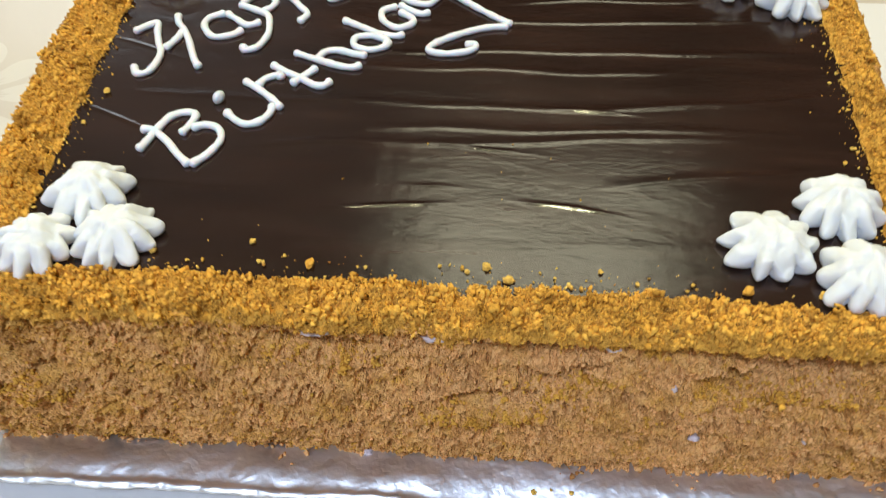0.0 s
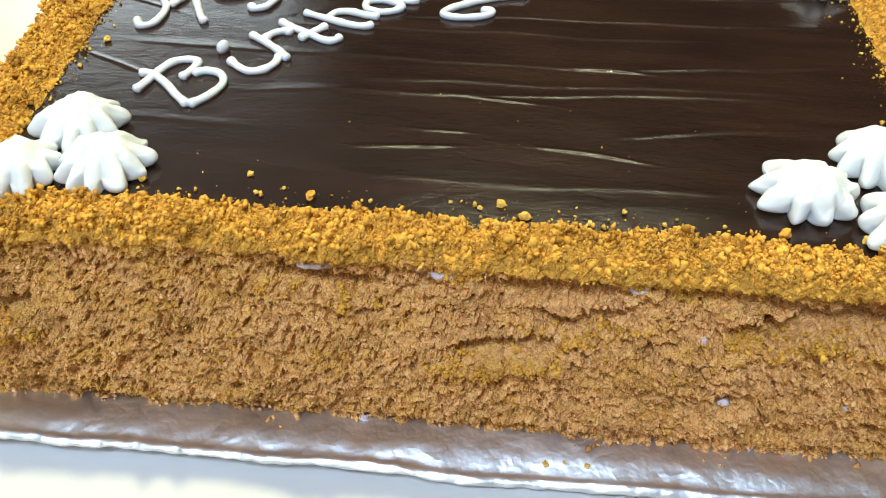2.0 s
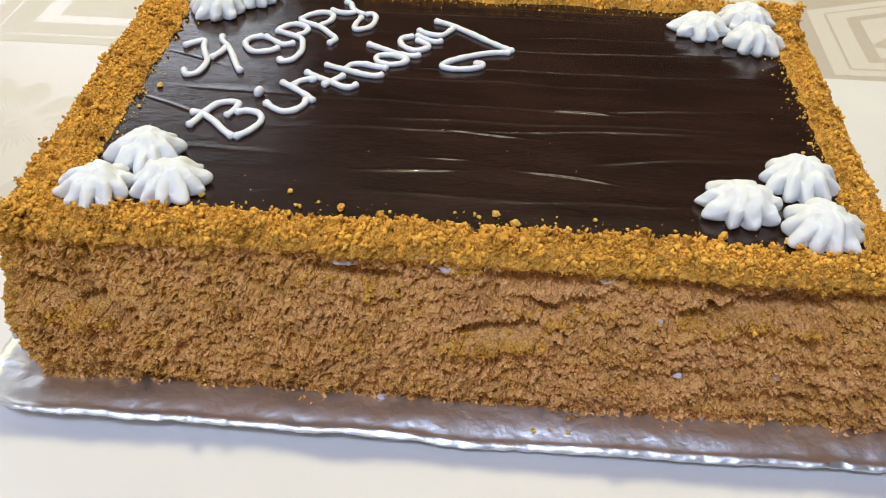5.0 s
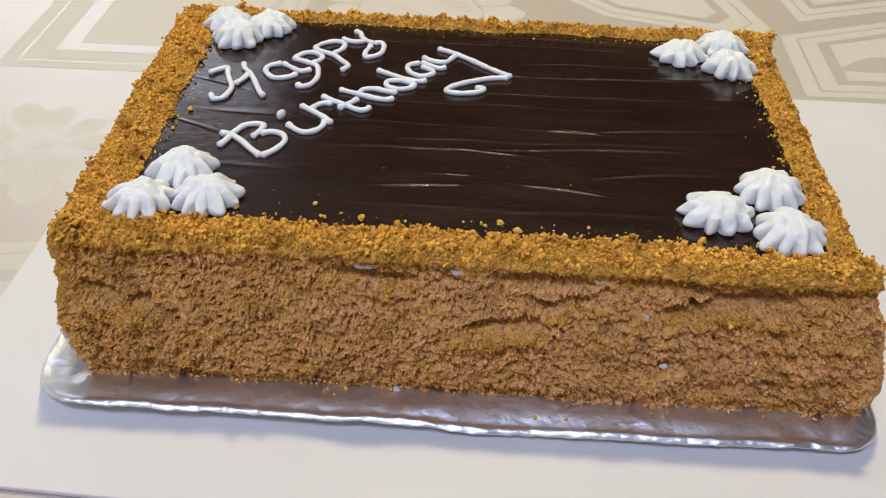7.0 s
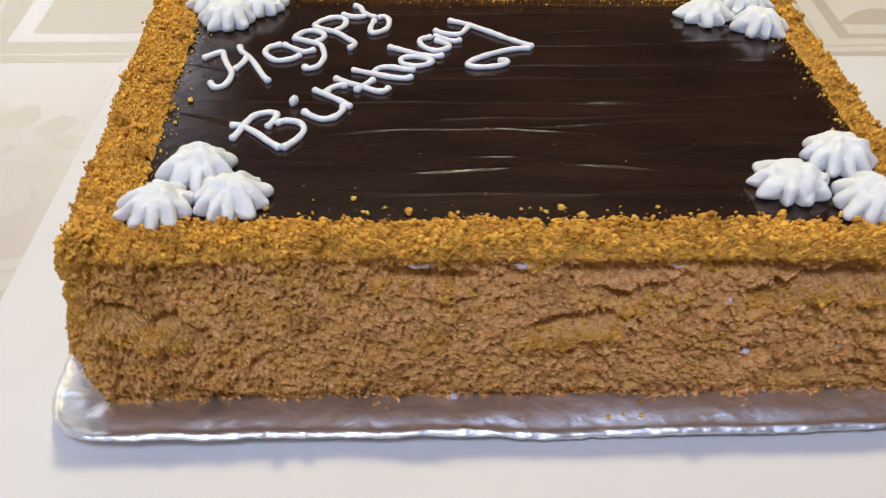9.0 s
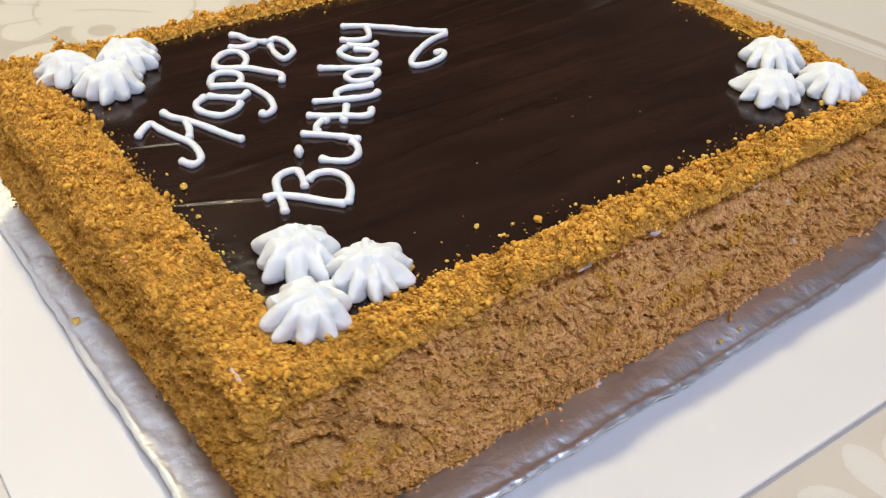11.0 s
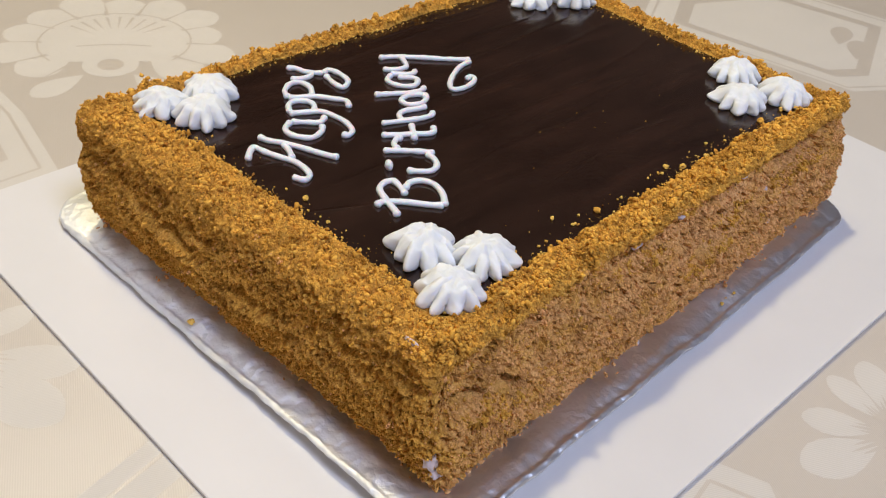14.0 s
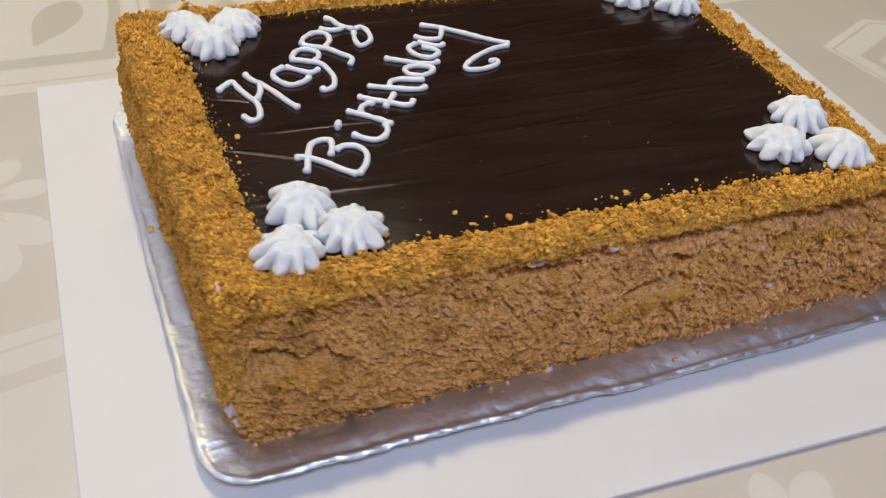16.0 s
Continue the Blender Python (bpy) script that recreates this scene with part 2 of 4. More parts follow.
def tri_mesh(name, verts, tris, material, parent=None, smooth=False):
    """A mesh from arrays of places and triangles."""
    data = bpy.data.meshes.new(name)
    data.vertices.add(len(verts))
    data.vertices.foreach_set("co", np.asarray(verts, np.float32).ravel())
    data.loops.add(3 * len(tris))
    data.loops.foreach_set("vertex_index", np.asarray(tris, np.int32).ravel())
    data.polygons.add(len(tris))
    data.polygons.foreach_set("loop_start", np.arange(0, 3 * len(tris), 3, dtype=np.int32))
    data.polygons.foreach_set("use_smooth", np.full(len(tris), smooth))
    data.materials.append(material)
    data.update(calc_edges=True)
    data.validate()
    ob = new(name, data)
    if parent:
        ob.parent = parent
    return ob


def box(name, lo, hi, material, parent=None, bevel=0.0):
    bm = bmesh.new()
    bmesh.ops.create_cube(bm, size=1)
    for w in bm.verts:
        w.co = [a + (c + 0.5) * (d - a) for a, d, c in zip(lo, hi, w.co)]
    if bevel:
        bmesh.ops.bevel(bm, geom=bm.edges, offset=bevel, segments=2, affect="EDGES")
    return part(name, bm, material, parent, smooth=False)


def grid_faces(rows, cols, closed=False):
    """Quads of a grid whose vertices run row by row; closed joins the last column to the first."""
    last = cols if closed else cols - 1
    return [(r * cols + c, r * cols + (c + 1) % cols, (r + 1) * cols + (c + 1) % cols, (r + 1) * cols + c) for r in range(rows - 1) for c in range(last)]


def outline(corners, radius, step):
    """Points and outward normals along a four-cornered outline with rounded corners, counter-clockwise."""
    pts, k = [], len(corners)
    cs = [Vector(c) for c in corners]
    for i in range(k):
        p, a, z = cs[i], cs[i - 1], cs[(i + 1) % k]
        ua, uz = (a - p).normalized(), (z - p).normalized()
        half = ua.angle(uz) / 2
        mid = p + (ua + uz).normalized() * (radius / math.sin(half))
        t0, t1 = p + ua * (radius / math.tan(half)), p + uz * (radius / math.tan(half))
        a0, a1 = math.atan2(*(t0 - mid).yx), math.atan2(*(t1 - mid).yx)
        while a1 < a0:
            a1 += 2 * math.pi
        count = max(3, int((a1 - a0) * radius / step))
        pts += [mid + radius * Vector((math.cos(a0 + (a1 - a0) * j / count), math.sin(a0 + (a1 - a0) * j / count))) for j in range(count)]
        q = cs[(i + 1) % k]
        ub = (cs[(i + 2) % k] - q).normalized()
        half_q = (-uz).angle(ub) / 2
        end = q - uz * (radius / math.tan(half_q))
        count = max(1, int((end - t1).length / step))
        pts += [t1.lerp(end, j / count) for j in range(count)]
    pts = np.array([tuple(p) for p in pts])
    along = np.roll(pts, -1, 0) - np.roll(pts, 1, 0)
    normal = np.stack([along[:, 1], -along[:, 0]], 1)
    return pts, normal / np.linalg.norm(normal, axis=1)[:, None]


def smooth_path(points, step=0.0006):
    """A Catmull-Rom line through the points."""
    p = [Vector(q) for q in points]
    p = [2 * p[0] - p[1], *p, 2 * p[-1] - p[-2]]
    out = []
    for a, b_, c, d in zip(p, p[1:], p[2:], p[3:]):
        count = max(2, int((c - b_).length / step))
        for j in range(count):
            t = j / count
            out.append(0.5 * (2 * b_ + (c - a) * t + (2 * a - 5 * b_ + 4 * c - d) * t * t + (3 * b_ - a - 3 * c + d) * t**3))
    return out + [p[-2]]


NZ = noise.noise


def bell(d, w):
    return math.exp(-(d / w) ** 2)


def step_up(t, low, high):
    t = max(0.0, min(1.0, (t - low) / (high - low)))
    return t * t * (3 - 2 * t)


# ---- the room, out of view ----
def room():
    x0, x1, y0, y1, z0, z1, t = -2.2, 2.3, -2.2, 2.6, -0.76, 1.72, 0.12
    tagged(box("floor", (x0 - t, y0 - t, z0 - 0.1), (x1 + t, y1 + t, z0), MAT_FLOOR), "brown wooden floor under the table", "floor", kind="structure")
    bm = bmesh.new()
    # The ceiling is left open where the added fill shines through.
    cx, cy, hx, hy = FILL_AT.x, FILL_AT.y, 0.35, 0.29
    for lo, hi in (((x0 - t, y0 - t), (x1 + t, cy - hy)), ((x0 - t, cy + hy), (x1 + t, y1 + t)), ((x0 - t, cy - hy), (cx - hx, cy + hy)), ((cx + hx, cy - hy), (x1 + t, cy + hy))):
        cube = bmesh.ops.create_cube(bm, size=1)
        for w in cube["verts"]:
            w.co = (lo[0] + (w.co.x + 0.5) * (hi[0] - lo[0]), lo[1] + (w.co.y + 0.5) * (hi[1] - lo[1]), z1 + (w.co.z + 0.5) * 0.1)
    tagged(part("ceiling", bm, MAT_CEIL, smooth=False), "plain off-white painted ceiling with an opening for the added fill light", "ceiling", kind="structure")

    def wall(name, pieces, pale=False):
        top = tagged(new(name), "plain beige painted wall" if pale else "plain brown painted wall", "wall", kind="structure")
        for lo, hi in pieces:
            box("wall_piece", lo, hi, MAT_WALL_PALE if pale else MAT_WALL, top)

    wall("wall_north", [((x0, y1, z0), (-2.05, y1 + t, z1)), ((-0.85, y1, z0), (x1, y1 + t, z1)), ((-2.05, y1, z0), (-0.85, y1 + t, 0.55)), ((-2.05, y1, 1.55), (-0.85, y1 + t, z1))])
    wall("wall_east", [((x1, y0 - t, z0), (x1 + t, y1 + t, z1))], True)
    wall("wall_west", [((x0 - t, y0 - t, z0), (x0, -0.35, z1)), ((x0 - t, 0.95, z0), (x0, y1 + t, z1)), ((x0 - t, -0.35, z0), (x0, 0.95, 0.45)), ((x0 - t, -0.35, 1.45), (x0, 0.95, z1))])
    wall("wall_south", [((x0, y0 - t, z0), (-1.15, y0, z1)), ((0.55, y0 - t, z0), (x1, y0, z1)), ((-1.15, y0 - t, z0), (0.55, y0, 0.65)), ((-1.15, y0 - t, 1.62), (0.55, y0, z1))])
    lamp = tagged(new("ceiling_lamp"), "flat rectangular white ceiling lamp, switched on", "lamp")
    c = LAMP_AT
    for s in (-1, 1):
        box("frame_side", (c.x + s * LAMP_W / 2 - 0.01, c.y - LAMP_H / 2, c.z - 0.02), (c.x + s * LAMP_W / 2 + 0.01, c.y + LAMP_H / 2, z1), MAT_FRAME, lamp)
        box("frame_end", (c.x - LAMP_W / 2 + 0.011, c.y + s * LAMP_H / 2 - 0.01, c.z - 0.02), (c.x + LAMP_W / 2 - 0.011, c.y + s * LAMP_H / 2 + 0.01, z1), MAT_FRAME, lamp)
    for c, _ in SPOTS:
        spot = tagged(new("ceiling_spotlight"), "unseen small square white ceiling spotlight, switched on", "lamp", "ceiling spotlights")
        for s in (-1, 1):
            box("frame_side", (c.x + s * 0.06 - 0.01, c.y - 0.07, c.z - 0.02), (c.x + s * 0.06 + 0.01, c.y + 0.07, z1), MAT_FRAME, spot)
            box("frame_end", (c.x - 0.049, c.y + s * 0.06 - 0.01, c.z - 0.02), (c.x + 0.049, c.y + s * 0.06 + 0.01, z1), MAT_FRAME, spot)
    table = tagged(new("dining_table"), "wooden dining table under a beige cloth", "table")
    box("tabletop", (-0.85, -0.62, -0.04), (0.95, 0.85, -0.0022), MAT_WOOD, table, 0.003)
    for x in (-0.78, 0.88):
        for y in (-0.55, 0.78):
            box("leg", (x - 0.035, y - 0.035, z0), (x + 0.035, y + 0.035, -0.041), MAT_WOOD, table, 0.003)


room()


# ---- tablecloth with woven motifs ----
LAYER = [0]


def sheet(name, points, material, parent, z, label=""):
    """A flat woven figure on the cloth, each a hair above the one before."""
    LAYER[0] += 1
    z += LAYER[0] * 0.0000003
    bm = bmesh.new()
    f = bm.faces.new([bm.verts.new((x, y, z)) for x, y in points])
    f.normal_update()
    if f.normal.z < 0:
        f.normal_flip()
    return part(name, bm, material, parent, label)


def petal(cx, cy, angle, inner, outer, width, count=18):
    """Outline of a drop-shaped petal that starts at the radius inner and ends at outer."""
    out, ca, sa = [], math.cos(angle), math.sin(angle)
    for j in range(count):
        a = 2 * math.pi * j / count
        u = 0.5 - 0.5 * math.cos(a)
        r = inner + (outer - inner) * u
        side = math.copysign(1, math.sin(a)) * width / 2 * (math.sin(math.pi * u**1.55) ** 0.6 if 0 < u < 1 else 0)
        out.append((cx + ca * r - sa * side, cy + sa * r + ca * side))
    return out


def ribbon(points, width):
    p = [Vector(q) for q in points]
    left, right = [], []
    for i, q in enumerate(p):
        d = (p[min(i + 1, len(p) - 1)] - p[max(i - 1, 0)]).normalized()
        nrm = Vector((-d.y, d.x)) * width / 2
        left.append(tuple(q + nrm))
        right.append(tuple(q - nrm))
    return left + right[::-1]


def ring(cx, cy, r0, r1, count=28):
    out = [(cx + r1 * math.cos(2 * math.pi * j / count), cy + r1 * math.sin(2 * math.pi * j / count)) for j in range(count + 1)]
    return out + [(cx + r0 * math.cos(2 * math.pi * j / count), cy + r0 * math.sin(2 * math.pi * j / count)) for j in range(count, -1, -1)]


def tablecloth():
    top = tagged(new("tablecloth"), "beige damask tablecloth with pale woven flowers and panels", "tablecloth")
    xs, ys = np.linspace(-0.86, 0.96, 92), np.linspace(-0.63, 0.86, 75)
    verts = [(x, y, 0.0) for y in ys for x in xs]
    k = len(verts)
    verts += [(x, y, z - 0.0014) for x, y, z in verts]
    faces = grid_faces(75, 92)
    edge = [*range(92), *(r * 92 + 91 for r in range(1, 75)), *range(74 * 92 + 90, 74 * 92 - 1, -1), *(r * 92 for r in range(73, 0, -1))]
    under = [tuple(i + k for i in reversed(f)) for f in faces]
    sides = [(a, a + k, b_ + k, b_) for a, b_ in zip(edge[1:] + edge[:1], edge)]
    part("cloth", (verts, faces + under + sides), MAT_CLOTH, top)
    z1, z2 = 0.00002, 0.00005

    def wedge(cx, cy, a, r0, r1, width, bend=0.0):
        """A thin tapering vein from the radius r0 to r1."""
        side, other = [], []
        for q in range(7):
            u = q / 6
            r, w_ = r0 + (r1 - r0) * u, width / 2 * (1 - u) ** 0.7 + 0.0001
            d = a + bend * u
            side.append((cx + r * math.cos(d) - w_ * math.sin(d), cy + r * math.sin(d) + w_ * math.cos(d)))
            other.append((cx + r * math.cos(d) + w_ * math.sin(d), cy + r * math.sin(d) - w_ * math.cos(d)))
        return side + other[::-1]

    def flower(cx, cy, petals):
        """Separate drop petals round one centre, each given by its direction in degrees and its length, with a fan of satin veins."""
        for j, (deg, long) in enumerate(petals):
            a, wide = radians(deg), long * 0.38
            sheet("woven_petal", petal(cx, cy, a, long * 0.22, long, wide), MAT_MOTIF, top, z1 + 0.000008 * (j % 2))
            for d, q in ((-0.16, 0.46), (0.0, 0.52), (0.16, 0.44)):
                sheet("woven_vein", wedge(cx, cy, a + d, long * 0.20, long * q, 0.0024, -d * 0.35), MAT_VEIN, top, z2)
        sheet("woven_centre", ring(cx, cy, 0.002, 0.006), MAT_MOTIF, top, z2 + 0.00002)

    def eyed_flower(cx, cy, turn):
        """A bean-shaped heart with an eye in its hollow and a fan of rounded scallops behind it."""
        ca, sa = math.cos(turn), math.sin(turn)

        def at(x, y):
            return cx + ca * x - sa * y, cy + sa * x + ca * y

        for j in range(11):
            a = radians(-44 + 26.5 * j)
            out = 0.084 + 0.007 * math.sin(j * 2.3)
            sheet("woven_petal", [at(*p) for p in petal(0, 0, a, 0.036, out, 0.034)], MAT_MOTIF, top, z1 + 0.000008 * (j % 2))
            sheet("woven_vein", [at(*p) for p in wedge(0, 0, a + radians(13), 0.046, out - 0.006, 0.0022)], MAT_VEIN, top, z2)
        heart = []
        for a in np.linspace(0, 2 * math.pi, 44, endpoint=False):
            r = 0.047 - 0.020 * math.exp(-((((a - 1.5 * math.pi + math.pi) % (2 * math.pi)) - math.pi) / 0.55) ** 2)
            heart.append(at(r * math.cos(a) * 1.08, r * math.sin(a)))
        sheet("woven_heart", heart, MAT_MOTIF, top, z2)
        rim_ = [at(0.0495 * 1.08 * math.cos(a), 0.0495 * math.sin(a)) for a in np.linspace(-0.7, math.pi + 0.7, 30)]
        sheet("woven_outline", ribbon(rim_, 0.0016), MAT_VEIN, top, z2)
        for j in range(9):
            a = radians(38 + 13 * j)
            sheet("woven_vein", [at(*p) for p in wedge(0, 0, a, 0.043, 0.022, 0.0022)], MAT_VEIN, top, z2 + 0.00002)
        sheet("woven_line", ribbon([at(x, -0.006 - 4 * x * x) for x in np.linspace(-0.026, 0.026, 9)], 0.0016), MAT_VEIN, top, z2 + 0.00002)
        ex, ey = at(0.0, -0.038)
        sheet("woven_eye", ring(ex, ey, 0.009, 0.019), MAT_MOTIF, top, z2 + 0.00002)
        sheet("woven_eye", ring(ex, ey, 0.0005, 0.009), MAT_VEIN, top, z2 + 0.00002)
        for s_ in (-1, 1):
            sheet("woven_petal", [at(*p) for p in petal(0, -0.036, -math.pi / 2 + s_ * 0.75, 0.024, 0.066, 0.022)], MAT_MOTIF, top, z1)

    flower(-0.262, 0.064, [(126, 0.059), (97, 0.050), (54, 0.044), (12, 0.044), (-43, 0.059), (-72, 0.070), (-97, 0.050), (-140, 0.056), (168, 0.056)])
    flower(-0.40, -0.23, [(20 + 45 * j, 0.054 + 0.008 * (j % 3)) for j in range(8)])
    eyed_flower(-0.054, 0.318, -0.55)
    flower(0.050, -0.240, [(127, 0.046), (79, 0.043), (47, 0.049), (12, 0.050), (-25, 0.052), (-62, 0.054), (-100, 0.052), (-140, 0.056), (160, 0.059)])
    eyed_flower(0.46, -0.20, 0.6)

    def panel(corners, inset):
        """A pale band round a satin field, with a dark line let into the band and a pale lozenge in the field."""
        c = [Vector(p) for p in corners]
        mid = sum(c, Vector((0, 0))) / len(c)
        sheet("woven_panel", [tuple(p) for p in c], MAT_MOTIF, top, z1)
        inner = [p.lerp(mid, inset) for p in c]
        for a, b_ in zip(inner, inner[1:] + inner[:1]):
            sheet("woven_line", ribbon([a, b_], 0.0020), MAT_VEIN, top, z2)
        sheet("woven_field", [tuple(p.lerp(mid, inset + 0.16)) for p in c], MAT_VEIN, top, z2 + 0.00001)
        sheet("woven_lozenge", [tuple(p.lerp(mid, inset + 0.27)) for p in c], MAT_MOTIF, top, z2 + 0.00002)

    def leaf(x, y, a, r):
        sheet("woven_leaf", petal(x - r * math.cos(a), y - r * math.sin(a), a, 0, 2 * r, r * 0.9), MAT_VEIN, top, z2 + 0.00003)

    # lattice beyond the far corner: a sloping satin band, inlays with pale outlines and an oval pair
    panel([(0.335, 0.130), (0.372, -0.05), (0.406, -0.069), (0.549, -0.014), (0.52, 0.12), (0.40, 0.165)], 0.06)
    panel([(-0.345, 0.165), (-0.160, 0.175), (-0.149, 0.252), (-0.150, 0.392), (-0.20, 0.43), (-0.36, 0.33)], 0.10)
    leaf(-0.215, 0.262, 1.2, 0.035)
    panel([(0.005, 0.43), (0.10, 0.33), (0.215, 0.30), (0.235, 0.325), (0.20, 0.46), (0.06, 0.52)], 0.14)
    panel([(0.238, 0.205), (0.365, 0.215), (0.43, 0.30), (0.37, 0.372), (0.24, 0.312)], 0.14)
    panel([(0.262, 0.345), (0.375, 0.395), (0.37, 0.52), (0.24, 0.50)], 0.16)
    panel([(0.46, 0.27), (0.56, 0.25), (0.64, 0.36), (0.50, 0.43)], 0.16)
    leaf(0.30, 0.265, 0.4, 0.03)
    for s_ in (-1, 1):
        leaf(0.461 + s_ * 0.008, -0.001 + s_ * 0.012, 0.4, 0.022)
    panel([(-0.19, -0.028), (-0.262, -0.045), (-0.33, -0.13), (-0.27, -0.25), (-0.16, -0.20)], 0.11)
    panel([(-0.19, -0.215), (-0.035, -0.190), (-0.025, -0.215), (-0.10, -0.31), (-0.2, -0.3)], 0.13)
    panel([(-0.43, 0.40), (-0.25, 0.47), (-0.22, 0.60), (-0.42, 0.62)], 0.14)
    return top


tablecloth()


# ---- white cake card ----
CARD = [(-0.2085, -0.194), (0.297, -0.193), (0.293, 0.196), (-0.226, 0.172)]


def cake_card():
    pts, nrm = outline(CARD, 0.0015, 0.02)
    rows = []
    for inset, z in ((0.0010, 0.0006), (0.0004, 0.0006), (0, 0.001), (0, 0.0026), (0.0004, 0.003), (0.0010, 0.003)):
        rows.append([(x - inset * nx, y - inset * ny, z) for (x, y), (nx, ny) in zip(pts, nrm)])
    verts = [p for row in rows for p in row]
    k = len(pts)
    faces = grid_faces(6, k, True) + [tuple(range(5 * k, 6 * k)), tuple(reversed(range(k)))]
    ob = part("cake_card", (verts, faces), MAT_CARD, smooth=False)
    return tagged(ob, "thin white rectangular card lying on the beige tablecloth", "cake board")


cake_card()


# ---- foil-covered board ----
FOIL = [(-0.1648, -0.1560), (0.1960, -0.1375), (0.1925, 0.150), (-0.1850, 0.139)]
FOIL_TOP = 0.0098


def board_lift(x, y):
    """The board's corner at the left of the front curls up a little."""
    return 0.0048 * step_up(-0.7 * x - 0.9 * y, 0.10, 0.25)


def foil_board():
    step = 0.0010
    pts, nrm = outline(FOIL, 0.022, step)
    k = len(pts)
    prof = [(0.045, 0), (0.036, 0), (0.030, 0), (0.026, 0), (0.0225, 0), (0.0195, 0), (0.0170, 0), (0.0148, 0), (0.0128, 0), (0.0110, -0.0001), (0.0094, -0.0003), (0.0080, -0.0006), (0.0067, -0.0009), (0.0055, -0.0013), (0.0044, -0.0016), (0.0034, -0.0017), (0.0027, -0.0016), (0.0021, -0.0016), (0.0015, -0.0018), (0.0010, -0.0021), (0.0005, -0.0025), (0.0002, -0.0029), (0.0, -0.0034), (0.0003, -0.0038), (0.0014, -0.0041), (0.0035, -0.0044), (0.0070, -0.0050), (0.0130, -0.0066)]
    verts = []
    for row, (inset, dz) in enumerate(prof):
        near = max(0.0, 1 - inset / 0.020)
        for i, ((x, y), (nx, ny)) in enumerate(zip(pts, nrm)):
            s = i * step
            under = row > 23
            wob = 0.0011 * NZ(Vector((s * 16, 3.1, 0))) + 0.0006 * NZ(Vector((s * 60, 7.7, 0))) + 0.0003 * NZ(Vector((s * 210, 1.7, 0)))
            fold = abs(NZ(Vector((s * 62, inset * 60, 1.3)))) * 0.0017 + abs(NZ(Vector((s * 190, inset * 160, 4.2)))) * 0.0006 + 0.00012 * NZ(Vector((s * 420, inset * 300, 8.0)))
            broad = 0.0016 * NZ(Vector((s * 15, inset * 40, 6.6))) + 0.0005 * NZ(Vector((s * 34, inset * 70, 2.2)))
            lip = bell(inset - 0.0004, 0.0016) if not under else 0.2
            z = FOIL_TOP + dz + near * broad + lip * (fold - 0.0004)
            if inset > 0.003 and not under:
                z += (0.45 + 0.9 * step_up(-nx, 0.3, 0.9)) * (fold - 0.0006) * step_up(near, 0.0, 0.5)
            d = inset - wob * min(1, near * 1.3) * (0.3 if under else 1) - (0.00055 * NZ(Vector((s * 230, row * 0.35, 9.0))) if 17 <= row <= 24 else 0)
            z += board_lift(x, y) * near * (0.2 if row == len(prof) - 1 else 1)
            verts.append((x - d * nx, y - d * ny, max(z, 0.0031)))
    faces = grid_faces(len(prof), k, True)
    faces = [tuple(reversed(f)) for f in faces] + [tuple(range(k)), tuple(reversed(range((len(prof) - 1) * k, len(prof) * k)))]
    ob = part("foil_board", (verts, faces), MAT_FOIL)
    return tagged(ob, "base wrapped in crinkled silver foil lying on a white card", "cake board")


foil_board()


# ---- the cake ----
TOP = 0.079
BASE = FOIL_TOP + 0.0003
EDGE = [(-0.1515, -0.1370), (0.1870, -0.1240), (0.1870, 0.1225), (-0.1745, 0.1105)]
cake = tagged(new("cake"), "chocolate-glazed rectangular cake coated with golden biscuit crumbs on foil", "cake")
cake.location = (0, 0, 0)
rng = np.random.default_rng(5)


def cell(x, y, z, size):
    """Rounded lumps of about that size, 0 to 1."""
    d = noise.voronoi(Vector((x / size, y / size, z / size)))[0]
    return max(0.0, 1 - 1.35 * d[0] ** 1.6)


# How far the sides stand out from the outline at these heights: front, left, right and far side.
HEIGHTS = [0.0085, 0.025, 0.037, 0.047, 0.057, 0.066, 0.073, 0.0765, 0.0785]
STANDS = {
    "front": [0.0015, 0.0012, 0.0010, -0.0002, -0.0040, -0.0074, -0.0082, -0.0058, -0.0066],
    "left": [-0.0045, -0.0004, 0.0024, 0.0020, -0.0004, 0.0000, 0.0001, -0.0006, -0.0018],
    "right": [0.0035, 0.0060, 0.0045, 0.0010, -0.0030, -0.0075, -0.0100, -0.0125, -0.0155],
    "far": [0.0, 0.0, 0.0, 0.0, -0.0005, -0.0010, -0.0025, -0.0045, -0.0075],
}


def crack_line(x, z, cx, cz, tilt):
    """Height above the ragged line of a crack in the front."""
    return z - cz - tilt * (x - cx) - 0.0024 * NZ(Vector((x * 110, 0, cz * 90))) - 0.0010 * NZ(Vector((x * 420, 3, cz * 50)))


